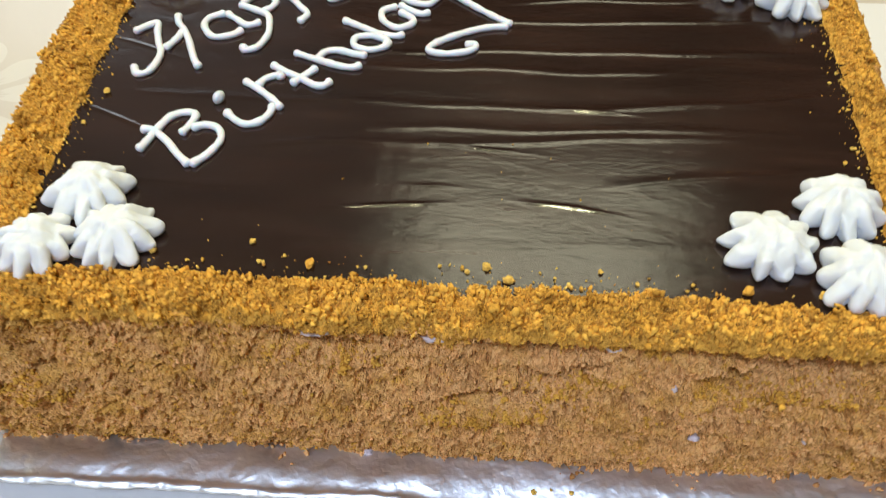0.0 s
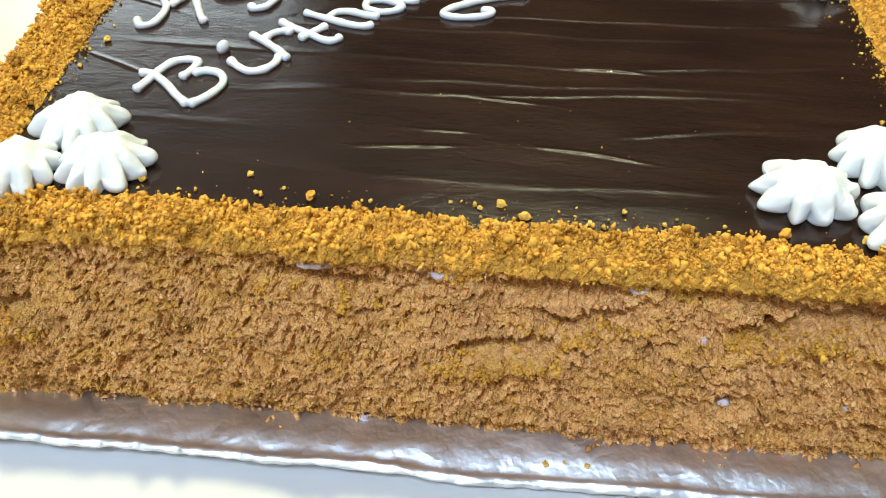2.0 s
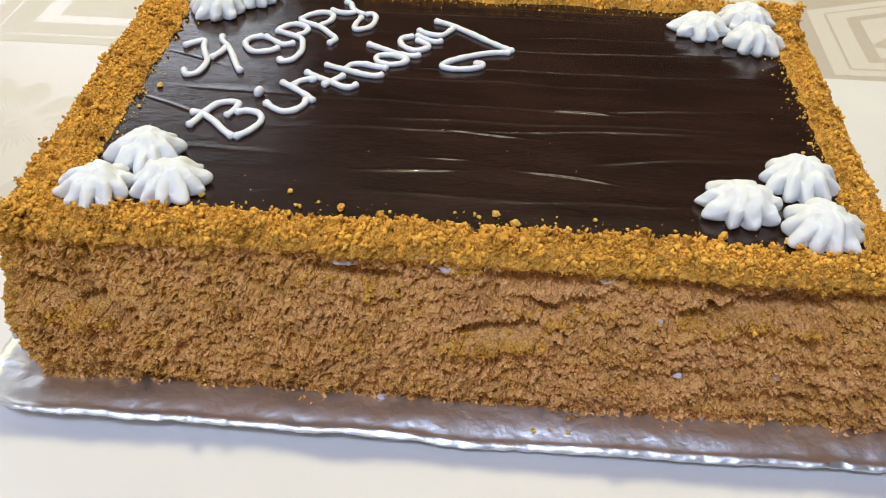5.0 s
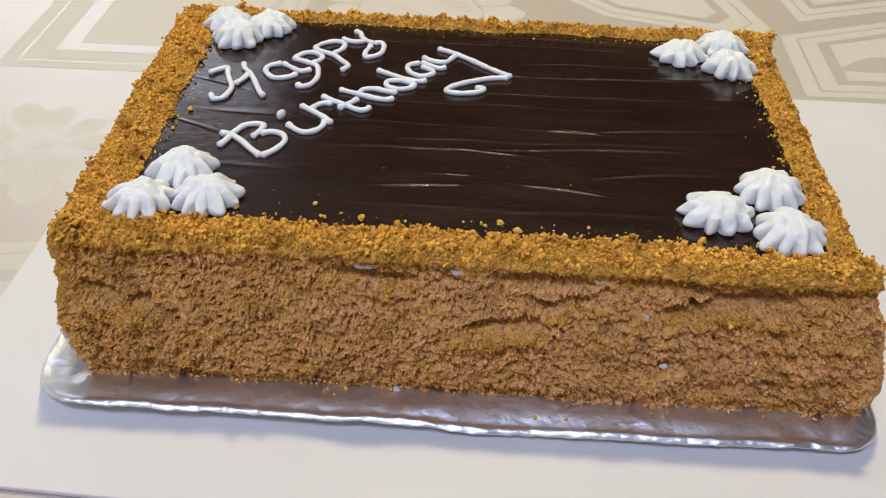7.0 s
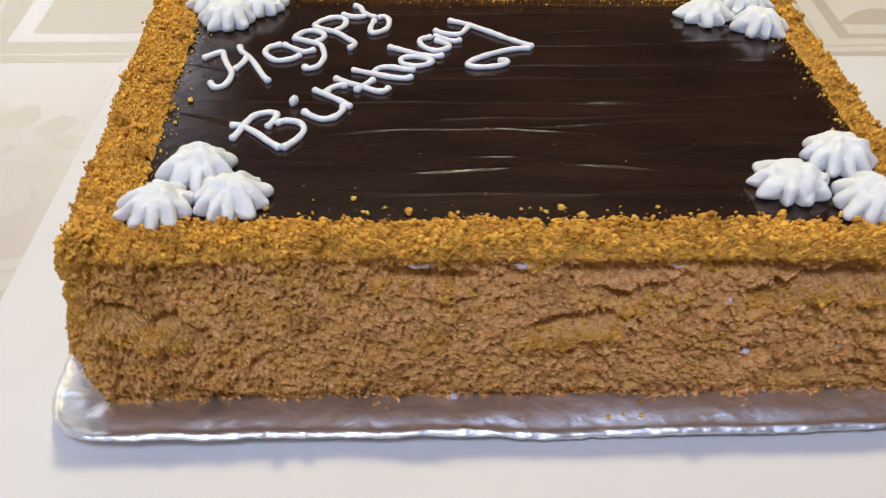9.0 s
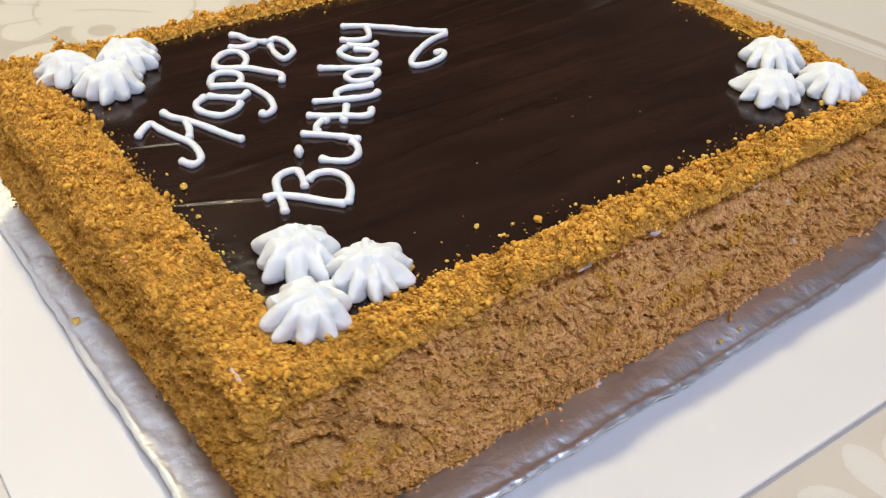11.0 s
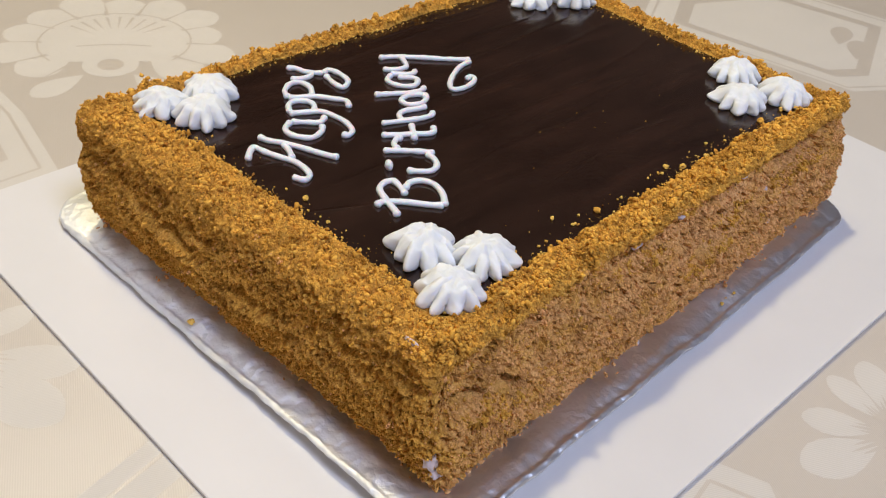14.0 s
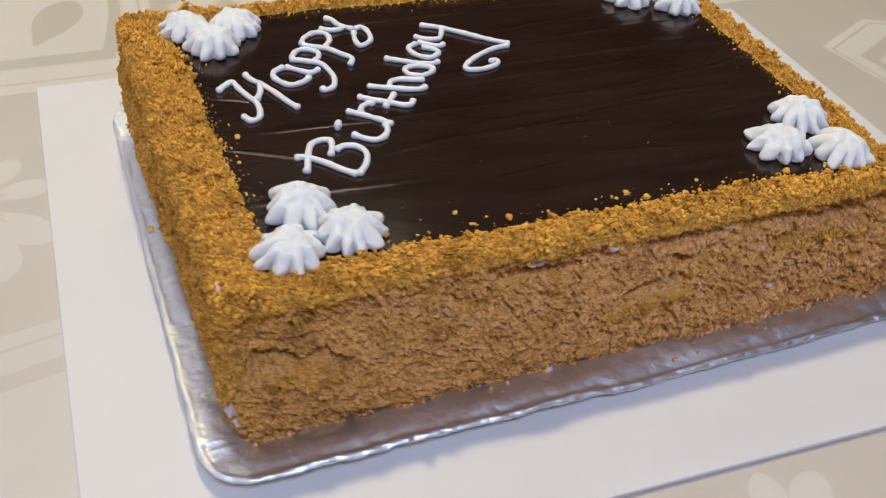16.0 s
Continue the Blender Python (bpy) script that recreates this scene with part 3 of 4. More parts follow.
def side_offset(x, y, nx, ny, z):
    """How far the crumbed side stands out from its outline."""
    w = {"front": max(0.0, -ny) ** 2, "far": max(0.0, ny) ** 2, "left": max(0.0, -nx) ** 2, "right": max(0.0, nx) ** 2}
    o = sum(w[k_] * float(np.interp(z, HEIGHTS, STANDS[k_])) for k_ in w if w[k_] > 0.001)
    # the front's left end swells, with a notch in its upper half
    swell = w["front"] * step_up(-x, 0.08, 0.145)
    o += swell * (0.0010 * bell(z - 0.010, 0.006) + 0.0028 * bell(z - 0.038, 0.011) - 0.0036 * bell(z - 0.057, 0.007))
    o -= 0.0040 * bell(z - BASE - 0.0015, 0.0050)
    o += 0.0016 * NZ(Vector((x * 26, y * 26, z * 40))) + 0.0013 * NZ(Vector((x * 75, y * 75, z * 110)))
    if ny < -0.5:
        for cx, cz, long, deep, tilt in CRACKS_FRONT:
            d = crack_line(x, z, cx, cz, tilt)
            gap = step_up(bell(x - cx, long) + 0.25 * NZ(Vector((x * 90, cz * 300, 5))), 0.22, 0.75)
            o -= 1.5 * deep * gap * bell(d, 0.0010 if d > 0 else 0.0032)
            o += 0.36 * deep * bell(x - cx, long * 1.1) * bell(d + 0.0064, 0.0030)
        right = step_up(x, 0.0, 0.09) * bell(z - 0.028, 0.020)
        o -= 0.0022 * right * step_up(NZ(Vector((x * 34, 2.0, (z + 0.035 * x) * 260))), 0.10, 0.45)
    if nx < -0.5:
        for cy, cz, long, deep, tilt in CRACKS_LEFT:
            d = z - cz - tilt * (y - cy) - 0.0026 * NZ(Vector((0, y * 120, cz * 90)))
            o -= deep * bell(y - cy, long) * bell(d, 0.0024 if d > 0 else 0.0014)
            o += 0.26 * deep * bell(y - cy, long) * bell(d + 0.0050, 0.003)
    return o


CRACKS_FRONT = [(0.034, 0.0515, 0.019, 0.0128, 0.18), (0.055, 0.0625, 0.014, 0.0083, 0.05), (0.116, 0.0640, 0.017, 0.0135, 0.16), (0.140, 0.0655, 0.012, 0.0090, 0.0), (-0.120, 0.0510, 0.020, 0.0112, -0.15), (-0.022, 0.0680, 0.016, 0.0090, -0.1), (0.100, 0.036, 0.020, 0.0018, 0.05), (0.130, 0.028, 0.022, 0.0018, 0.05), (0.150, 0.045, 0.018, 0.0016, 0.1),
                (0.045, 0.0715, 0.020, 0.0060, -0.02), (0.100, 0.0710, 0.020, 0.0060, 0.0), (0.146, 0.0702, 0.018, 0.0070, 0.0)]
CRACKS_LEFT = [(0.030, 0.0505, 0.022, 0.0085, 0.12), (-0.030, 0.0455, 0.018, 0.0065, -0.12), (-0.085, 0.058, 0.014, 0.0050, 0.2), (0.080, 0.060, 0.013, 0.0050, -0.1), (-0.122, 0.063, 0.010, 0.0050, 0.0)]


def cake_body():
    pts, nrm = outline(EDGE, 0.011, 0.00052)
    k = len(pts)
    zs = np.linspace(BASE, TOP - 0.0005, 138)
    verts, holes = np.empty((len(zs), k, 3)), np.zeros((len(zs), k))
    for i in range(k):
        (x, y), (nx, ny) = pts[i], nrm[i]
        near = ny < 0.3 and nx < 0.8
        for r, z in enumerate(zs):
            o = side_offset(x, y, nx, ny, z)
            o += 0.0009 * (cell(x, y, z * 1.2, 0.0070) - 0.5) + 0.0013 * (cell(x, y, z * 1.2, 0.0036) - 0.5)
            if near:
                o += 0.0017 * (cell(x + 3, y, z, 0.0019) - 0.5)
                sparse = 0.10 * NZ(Vector((x * 22, y * 22, z * 30)))
                wide = step_up(NZ(Vector((x * 125, y * 125, z * 175))) + sparse, 0.22, 0.42)
                small = step_up(NZ(Vector((x * 380, y * 380, z * 460))) + sparse, 0.16, 0.34)
                tiny = step_up(NZ(Vector((x * 760, y * 760, z * 820))), 0.16, 0.36)
                holes[r, i] = max(wide, small)
                if ny < -0.5:
                    holes[r, i] = max(holes[r, i], *(1.15 * bell(x - cx, long) * bell(crack_line(x, z, cx, cz, tilt) + 0.0008, 0.0020) for cx, cz, long, deep, tilt in CRACKS_FRONT if deep > 0.004))
                o -= (0.0020 * wide + 0.0028 * small + 0.0020 * tiny) * (1 - 0.8 * step_up(z, 0.069, 0.076))
            verts[r, i] = (x + o * nx, y + o * ny, z)
    faces = grid_faces(len(zs), k, True)
    faces += [tuple(range((len(zs) - 1) * k, len(zs) * k)), tuple(reversed(range(k)))]
    part("crumbed_body", (verts.reshape(-1, 3), faces), MAT_SPONGE, cake, "brown sponge sides pressed with fine biscuit crumbs", smooth=False)
    return pts, nrm, verts, holes


EDGE_PTS, EDGE_NRM, SIDE, HOLES = cake_body()


ROSETTES = [(-0.1213, -0.1045, 10, 0.0150), (-0.1115, -0.0787, 70, 0.0152), (-0.0948, -0.0982, 130, 0.0150),
            (0.1187, -0.0808, 25, 0.0165), (0.1440, -0.0620, 80, 0.0155), (0.1455, -0.0925, 200, 0.0158),
            (-0.1385, 0.0820, 15, 0.0147), (-0.1270, 0.0615, 95, 0.0152), (-0.1130, 0.0795, 160, 0.0152),
            (0.1195, 0.0775, 40, 0.0154), (0.1435, 0.0920, 110, 0.0154), (0.1455, 0.0650, 170, 0.0158)]


def under_cream(x, y):
    """1 beneath a rosette, 0 away from all of them."""
    return max(1 - step_up(math.hypot(x - rx, y - ry) / size, 0.85, 1.12) for rx, ry, _, size in ROSETTES)


def rim_inset(i):
    x, y = EDGE_PTS[i]
    nx, ny = EDGE_NRM[i]
    wide = 0.0245 * max(0.0, -ny) ** 2 + 0.0185 * max(0.0, ny) ** 2 + 0.0260 * max(0.0, -nx) ** 2 + 0.0290 * max(0.0, nx) ** 2
    return wide - 0.0030 * step_up(x, 0.085, 0.115) * step_up(-y, 0.07, 0.10) + 0.0028 * NZ(Vector((x * 32, y * 32, 5))) + 0.0022 * NZ(Vector((x * 95, y * 95, 9)))


def rim_height(v):
    return 0.0034 * min(1.0, v / 0.25) ** 0.7 * (1 - max(0.0, (v - 0.68) / 0.32) ** 2)


def crumb_rim():
    k = len(EDGE_PTS)
    vs = np.linspace(0, 1, 46)
    verts = np.empty((len(vs), k, 3))
    edge = SIDE[-1]
    for i in range(k):
        d = rim_inset(i)
        inner = EDGE_PTS[i] - d * EDGE_NRM[i]
        for r, v in enumerate(vs):
            p = inner + (edge[i, :2] - inner) * v
            z = TOP + rim_height(v) - 0.0006
            z += 0.0026 * (cell(p[0], p[1], 4.5, 0.0070) - 0.5) * min(1, v * 6) + 0.0026 * (cell(p[0], p[1], 0.5, 0.0036) - 0.5) * min(1, v * 6) + 0.0016 * (cell(p[0], p[1], 1.5, 0.0018) - 0.35) * min(1, v * 6) + 0.0008 * NZ(Vector((p[0] * 60, p[1] * 60, 2)))
            z -= (0.0018 * step_up(NZ(Vector((p[0] * 210, p[1] * 210, 3))), 0.18, 0.36) + 0.0012 * step_up(NZ(Vector((p[0] * 420, p[1] * 420, 7))), 0.16, 0.36)) * min(1, v * 5)
            z += (TOP + 0.0004 - z) * under_cream(p[0], p[1])
            verts[r, i] = (p[0], p[1], z if v < 1 else edge[i, 2])
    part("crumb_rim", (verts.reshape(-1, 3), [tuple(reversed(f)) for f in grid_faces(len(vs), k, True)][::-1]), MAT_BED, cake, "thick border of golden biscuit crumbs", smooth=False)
    return verts


RIM = crumb_rim()

RIDGES = [  # y, from x, to x, slope, height, width
    (-0.019, -0.115, 0.070, 0.02, 0.00015, 0.0010), (-0.015, 0.06, 0.150, 0.17, 0.00022, 0.0010), (-0.045, -0.060, 0.110, 0.10, 0.00018, 0.0010),
    (-0.0735, -0.022, 0.004, 0.10, 0.00037, 0.00045), (-0.067, 0.042, 0.066, -0.11, 0.00034, 0.00045), (-0.0625, 0.002, 0.009, 0.0, 0.00034, 0.00045),
    (-0.039, 0.016, 0.030, -0.08, 0.00037, 0.00045), (-0.016, 0.052, 0.070, 0.0, 0.00034, 0.00045), (0.040, 0.02, 0.150, 0.09, 0.00024, 0.0010), (0.056, 0.03, 0.150, 0.11, 0.00024, 0.0010),
    (0.050, -0.10, -0.02, 0.05, 0.00010, 0.0010), (0.016, -0.02, 0.140, 0.08, 0.00020, 0.0010), (0.075, -0.06, 0.09, 0.06, 0.00022, 0.0010),
    (-0.070, -0.125, -0.06, 0.04, 0.00010, 0.0010), (-0.0305, -0.130, -0.104, -0.42, 0.00041, 0.00045), (0.0125, -0.131, -0.114, -0.35, 0.00037, 0.00045),
    (-0.090, -0.05, 0.02, 0.05, 0.00007, 0.0010), (-0.088, 0.02, 0.10, 0.08, 0.00007, 0.0010), (-0.055, 0.07, 0.14, 0.2, 0.00018, 0.0010), (0.088, 0.0, 0.12, 0.03, 0.00022, 0.0010),
    (0.003, -0.06, 0.09, 0.05, 0.00015, 0.0010), (-0.032, -0.02, 0.12, 0.06, 0.00015, 0.0010)]


def glaze_height(x, y):
    z = (0.00010 + 0.00020 * step_up(x, -0.06, 0.06)) * NZ(Vector((x * 7, y * 30, 1.0))) + 0.00004 * NZ(Vector((x * 18, y * 100, 4.0))) + 0.00003 * NZ(Vector((x * 160, y * 190, 6.0)))
    for y0, a, b_, slope, h, w in RIDGES:
        if a - 0.02 < x < b_ + 0.02:
            d = y - y0 - slope * (x - a) - 0.0022 * NZ(Vector((x * 26, y0 * 300, 0)))
            if abs(d) < 0.012:
                ends = 1 / (1 + math.exp(-(x - a) / 0.004)) / (1 + math.exp(-(b_ - x) / 0.004))
                z += h * ends * (bell(d, w) if d < 0 else bell(d, w * 2.6))
    return z


def glaze():
    c = [Vector(p) for p in EDGE]
    mid = sum(c, Vector((0, 0))) / 4
    c = [p + (mid - p).normalized() * 0.026 for p in c]
    nu, nv = 330, 430
    verts = []
    for j in range(nv):
        for i in range(nu):
            u, v = i / (nu - 1), j / (nv - 1)
            p = c[0].lerp(c[1], u).lerp(c[3].lerp(c[2], u), v)
            verts.append((p.x, p.y, TOP + glaze_height(p.x, p.y)))
    part("chocolate_glaze", (verts, grid_faces(nv, nu)), MAT_CHOC, cake, "glossy dark chocolate glaze with spatula ridges")


glaze()

# ---- crumbs ----
G = (1 + 5**0.5) / 2
ICO = np.array([(-1, G, 0), (1, G, 0), (-1, -G, 0), (1, -G, 0), (0, -1, G), (0, 1, G), (0, -1, -G), (0, 1, -G), (G, 0, -1), (G, 0, 1), (-G, 0, -1), (-G, 0, 1)]) / (1 + G * G) ** 0.5
ICO_F = np.array([(0, 11, 5), (0, 5, 1), (0, 1, 7), (0, 7, 10), (0, 10, 11), (1, 5, 9), (5, 11, 4), (11, 10, 2), (10, 7, 6), (7, 1, 8), (3, 9, 4), (3, 4, 2), (3, 2, 6), (3, 6, 8), (3, 8, 9), (4, 9, 5), (2, 4, 11), (6, 2, 10), (8, 6, 7), (9, 8, 1)])


def crumbs(places, sizes, rough=0.5):
    """Vertices and triangles of many small uneven lumps."""
    n_ = len(places)
    shape = ICO[None] * (1 + rng.uniform(-rough, rough, (n_, 12, 1))) * rng.uniform(0.5, 1.25, (n_, 1, 3))
    q = rng.normal(size=(n_, 4))
    q /= np.linalg.norm(q, axis=1)[:, None]
    w, x, y, z = q.T
    rot = np.stack([1 - 2 * (y * y + z * z), 2 * (x * y - z * w), 2 * (x * z + y * w), 2 * (x * y + z * w), 1 - 2 * (x * x + z * z), 2 * (y * z - x * w), 2 * (x * z - y * w), 2 * (y * z + x * w), 1 - 2 * (x * x + y * y)], 1).reshape(-1, 3, 3)
    verts = np.einsum("nij,nkj->nki", rot, shape) * sizes[:, None, None] + places[:, None]
    tris = ICO_F[None] + 12 * np.arange(n_)[:, None, None]
    return verts.reshape(-1, 3), tris.reshape(-1, 3)


OCT = np.array([(1, 0, 0), (-1, 0, 0), (0, 1, 0), (0, -1, 0), (0, 0, 1), (0, 0, -1)], float)
OCT_F = np.array([(0, 2, 4), (2, 1, 4), (1, 3, 4), (3, 0, 4), (2, 0, 5), (1, 2, 5), (3, 1, 5), (0, 3, 5)])


def grit(places, sizes):
    """The same for the finest crumbs, with fewer faces."""
    n_ = len(places)
    verts = OCT[None] * (1 + rng.uniform(-0.35, 0.35, (n_, 6, 1))) + rng.normal(0, 0.25, (n_, 6, 3))
    verts = verts * sizes[:, None, None] + places[:, None]
    tris = OCT_F[None] + 6 * np.arange(n_)[:, None, None]
    return verts.reshape(-1, 3), tris.reshape(-1, 3)


def lump_sizes(count, low, high, power):
    return low + (high - low) * rng.random(count) ** power


def scatter_rim(count, low, high, power, lift):
    k = len(EDGE_PTS)
    seen = np.where((EDGE_NRM[:, 1] < 0.3) & (EDGE_NRM[:, 0] < 0.5), 1.0, 0.55)
    i = rng.choice(k, count, p=seen / seen.sum())
    r = (rng.random(count) ** 0.8 * (len(RIM) - 1)).astype(int)
    s = lump_sizes(count, low, high, power)
    p = RIM[r, i] + rng.normal(0, 0.0004, (count, 3)) * (1, 1, 0)
    p[:, 2] += s * lift
    bare = np.array([under_cream(x, y) < 0.1 for x, y in p[:, :2]])
    return p[bare], s[bare]


def scatter_side(count, low, high, power, keep=None):
    k = len(EDGE_PTS)
    seen = np.where((EDGE_NRM[:, 1] < 0.3) & (EDGE_NRM[:, 0] < 0.5), 1.0, 0.3)
    i, r = rng.choice(k, count, p=seen / seen.sum()), rng.integers(0, len(SIDE), count)
    s = lump_sizes(count, low, high, power)
    full = rng.random(count) > 0.85 * HOLES[r, i]
    i, r, s = i[full], r[full], s[full]
    count = len(s)
    p = SIDE[r, i].copy()
    p[:, :2] += EDGE_NRM[i] * (s * rng.uniform(-0.6, 0.35, count))[:, None]
    p[:, 2] += rng.normal(0, 0.0004, count)
    p[:, 2] = np.maximum(p[:, 2], FOIL_TOP + s * 0.8)
    if keep is None:
        return p, s
    ok = np.array([keep(*q) for q in p])
    return p[ok], s[ok]


def spill(count):
    """Stray crumbs that lie past the inner edge of the border, on the glaze."""
    k = len(EDGE_PTS)
    i = rng.integers(0, k, count)
    d = np.array([rim_inset(j) for j in i]) + rng.exponential(0.0028, count) - 0.001
    s = lump_sizes(count, 0.00016, 0.00085, 3.2)
    xy = EDGE_PTS[i] - d[:, None] * EDGE_NRM[i]
    z = np.array([TOP + glaze_height(x, y) for x, y in xy]) + s * 0.6
    return np.column_stack([xy, z]), s


def foot(count):
    """Crumbs fallen along the foot of the cake."""
    k = len(EDGE_PTS)
    i = rng.integers(0, k, count)
    s = lump_sizes(count, 0.00025, 0.0012, 2.4)
    p = SIDE[6, i].copy()
    heap = np.array([max(0.0, NZ(Vector((x * 55, y * 55, 6)))) for x, y in EDGE_PTS])[i]
    p[:, :2] += EDGE_NRM[i] * (rng.exponential(1.0, count) * (0.0004 + 0.0035 * heap) - 0.0016)[:, None]
    p[:, 2] = FOIL_TOP + s * 0.7 + rng.random(count) ** 2 * (0.001 + 0.006 * heap)
    return p, s


def golden_ledge(x, y, z):
    """How likely crumbs on the sides are golden: coarse ones that cling, and warm light on the left put into the
    colour.
    """
    hang = 0.0070 + 0.011 * NZ(Vector((x * 30, y * 30, 8))) + 0.006 * NZ(Vector((x * 130, y * 130, 3)))
    over = step_up(z, TOP - hang - 0.006, TOP - hang + 0.004)
    if y < -0.100 and x > -0.154:
        best = max(bell(x - cx, long * 1.35) * bell(z - cz - tilt * (x - cx) + 0.0058, 0.0038) for cx, cz, long, deep, tilt in CRACKS_FRONT[:6])
        # More gold to the left, again the warm light given as crumb colour.
        corner = 0.30 * step_up(-x, 0.136, 0.154) + 0.22 * step_up(-x, -0.02, 0.13)
        return max(0.96 * over, best * 1.6, 0.16 + corner, 1.5 * max(0.0, NZ(Vector((x * 55, 1.0, z * 100))) - 0.08 + 0.16 * step_up(-x, 0.0, 0.12)))
    return 0.92


def ledge_only(x, y, z):
    if y > -0.10 or x < -0.14:
        return False
    best = max(bell(x - cx, long * 1.3) * bell(z - cz - tilt * (x - cx) + 0.0056, 0.0032) for cx, cz, long, deep, tilt in CRACKS_FRONT[:6])
    return rng.random() < step_up(best + 0.30 * NZ(Vector((x * 160, 0, z * 200))), 0.38, 0.62)


def gold_side(*p):
    return rng.random() < golden_ledge(*p)


def brown_side(*p):
    return rng.random() > golden_ledge(*p)


def clumps(places, sizes, each, spread):
    """Every crumb becomes a little heap of smaller ones."""
    n_ = len(places)
    p = np.repeat(places, each, 0) + rng.normal(0, 1, (n_ * each, 3)) * np.repeat(sizes * spread, each)[:, None]
    s = np.repeat(sizes, each) * rng.uniform(0.28, 0.72, n_ * each)
    p[:, 2] = np.maximum(p[:, 2], FOIL_TOP + s * 0.7)
    return p, s


def fine_stuff(name, label, material, places, sizes):
    return tagged(tri_mesh(name, *grit(places, sizes), material, cake), label, kind="stuff")


def stuff(name, label, material, *sets):
    p, s = np.concatenate([a for a, _ in sets]), np.concatenate([c for _, c in sets])
    ob = tri_mesh(name, *crumbs(p, s), material, cake, True)
    return tagged(ob, label, kind="stuff")


stuff("crumb_border", "coarse golden biscuit crumbs", MAT_GOLD, scatter_rim(10000, 0.00028, 0.00070, 1.7, -0.05), scatter_rim(500, 0.0009, 0.0016, 2.0, 0.1), clumps(*scatter_rim(2200, 0.0007, 0.0021, 2.2, 0.15), 12, 0.52))
fine_stuff("border_grit", "finest golden biscuit crumbs", MAT_GOLD, *scatter_rim(22000, 0.00020, 0.00042, 1.3, 0.1))
stuff("crumb_spill", "pale crumbs strewn over the edge of the glaze", MAT_LOOSE, spill(1700))
# Pale specks that stand in for small glints, and a few stray crumbs.
glint_xy = np.column_stack([rng.uniform(-0.12, 0.145, 30), rng.uniform(-0.100, -0.03, 30)])
fine_stuff("glint_specks", "pale specks on the glaze in place of small glints and stray crumbs", MAT_LOOSE, np.column_stack([glint_xy, [TOP + glaze_height(x, y) + 0.0001 for x, y in glint_xy]]), lump_sizes(30, 0.00014, 0.00036, 2.0))
stuff("crumb_coating", "fine brown biscuit crumbs", MAT_FINE, scatter_side(15000, 0.00026, 0.00060, 1.7, brown_side), clumps(*scatter_side(1500, 0.0006, 0.0014, 2.0, brown_side), 9, 0.6), foot(4200))
fine_stuff("coating_grit", "finest brown biscuit crumbs", MAT_FINE, *scatter_side(30000, 0.00016, 0.00036, 1.3, brown_side))
stuff("golden_coating", "golden crumbs clinging to the sides", MAT_GOLD, scatter_side(13000, 0.00028, 0.00066, 1.7, gold_side), scatter_side(70000, 0.00030, 0.00075, 1.6, ledge_only), clumps(*scatter_side(2200, 0.0005, 0.0011, 1.8, gold_side), 9, 0.6), clumps(*scatter_side(16000, 0.0006, 0.0015, 1.6, ledge_only), 9, 0.6))
fine_stuff("golden_grit", "finest golden crumbs on the sides", MAT_GOLD, *scatter_side(26000, 0.00016, 0.00036, 1.3, gold_side))


# ---- cream showing through the crumbs ----
def smear(name, place, size, turn=0.0):
    bm = bmesh.new()
    bmesh.ops.create_icosphere(bm, subdivisions=3, radius=1)
    for w in bm.verts:
        f = 1 + 0.6 * NZ(w.co * 1.9 + Vector(place) * 90) + 0.25 * NZ(w.co * 5 + Vector(place) * 70)
        w.co = Vector((w.co.x * size[0], w.co.y * size[1], w.co.z * size[2])) * f
    ob = part(name, bm, MAT_LILAC, cake, "smear of pale cream")
    ob.matrix_local = pose(*place, 0, turn, 0)
    return ob


for x, z, long in ((-0.024, 0.0715, 0.0045), (0.014, 0.0705, 0.0035), (0.048, 0.0705, 0.004), (0.070, 0.0705, 0.0026), (0.128, 0.0705, 0.006), (0.151, 0.0695, 0.007), (0.090, 0.057, 0.0018), (0.100, 0.034, 0.003), (0.135, 0.037, 0.0028), (-0.011, 0.010, 0.003), (0.113, 0.0115, 0.0018), (0.006, 0.0695, 0.002)):
    i = int(np.argmin(np.abs(EDGE_PTS[:, 0] - x) + 10 * (EDGE_NRM[:, 1] > -0.9)))
    r = int(np.argmin(np.abs(SIDE[:, i, 2] - z)))
    smear("cream_smear", (x, SIDE[r, i, 1] + 0.0006, z), (long * (1.0 if z > 0.06 else 0.6), 0.0013, 0.0012), -4)


def corner_cream(nx, ny, z, size):
    """A patch of cream in the side where its outline faces along nx, ny."""
    i = int(np.argmax(EDGE_NRM @ np.array([nx, ny])))
    r = int(np.argmin(np.abs(SIDE[:, i, 2] - z)))
    smear("cream_smear", (SIDE[r, i, 0] - 0.0004 * nx, SIDE[r, i, 1] - 0.0004 * ny, z), size)


corner_cream(-0.75, -0.66, 0.032, (0.0032, 0.0030, 0.0042))
corner_cream(-0.60, -0.80, 0.024, (0.0032, 0.0026, 0.0026))
corner_cream(-0.30, -0.95, 0.041, (0.0020, 0.0014, 0.0012))
smear("cream_smear", (-0.1500, -0.1160, 0.0800), (0.0008, 0.0034, 0.0010))


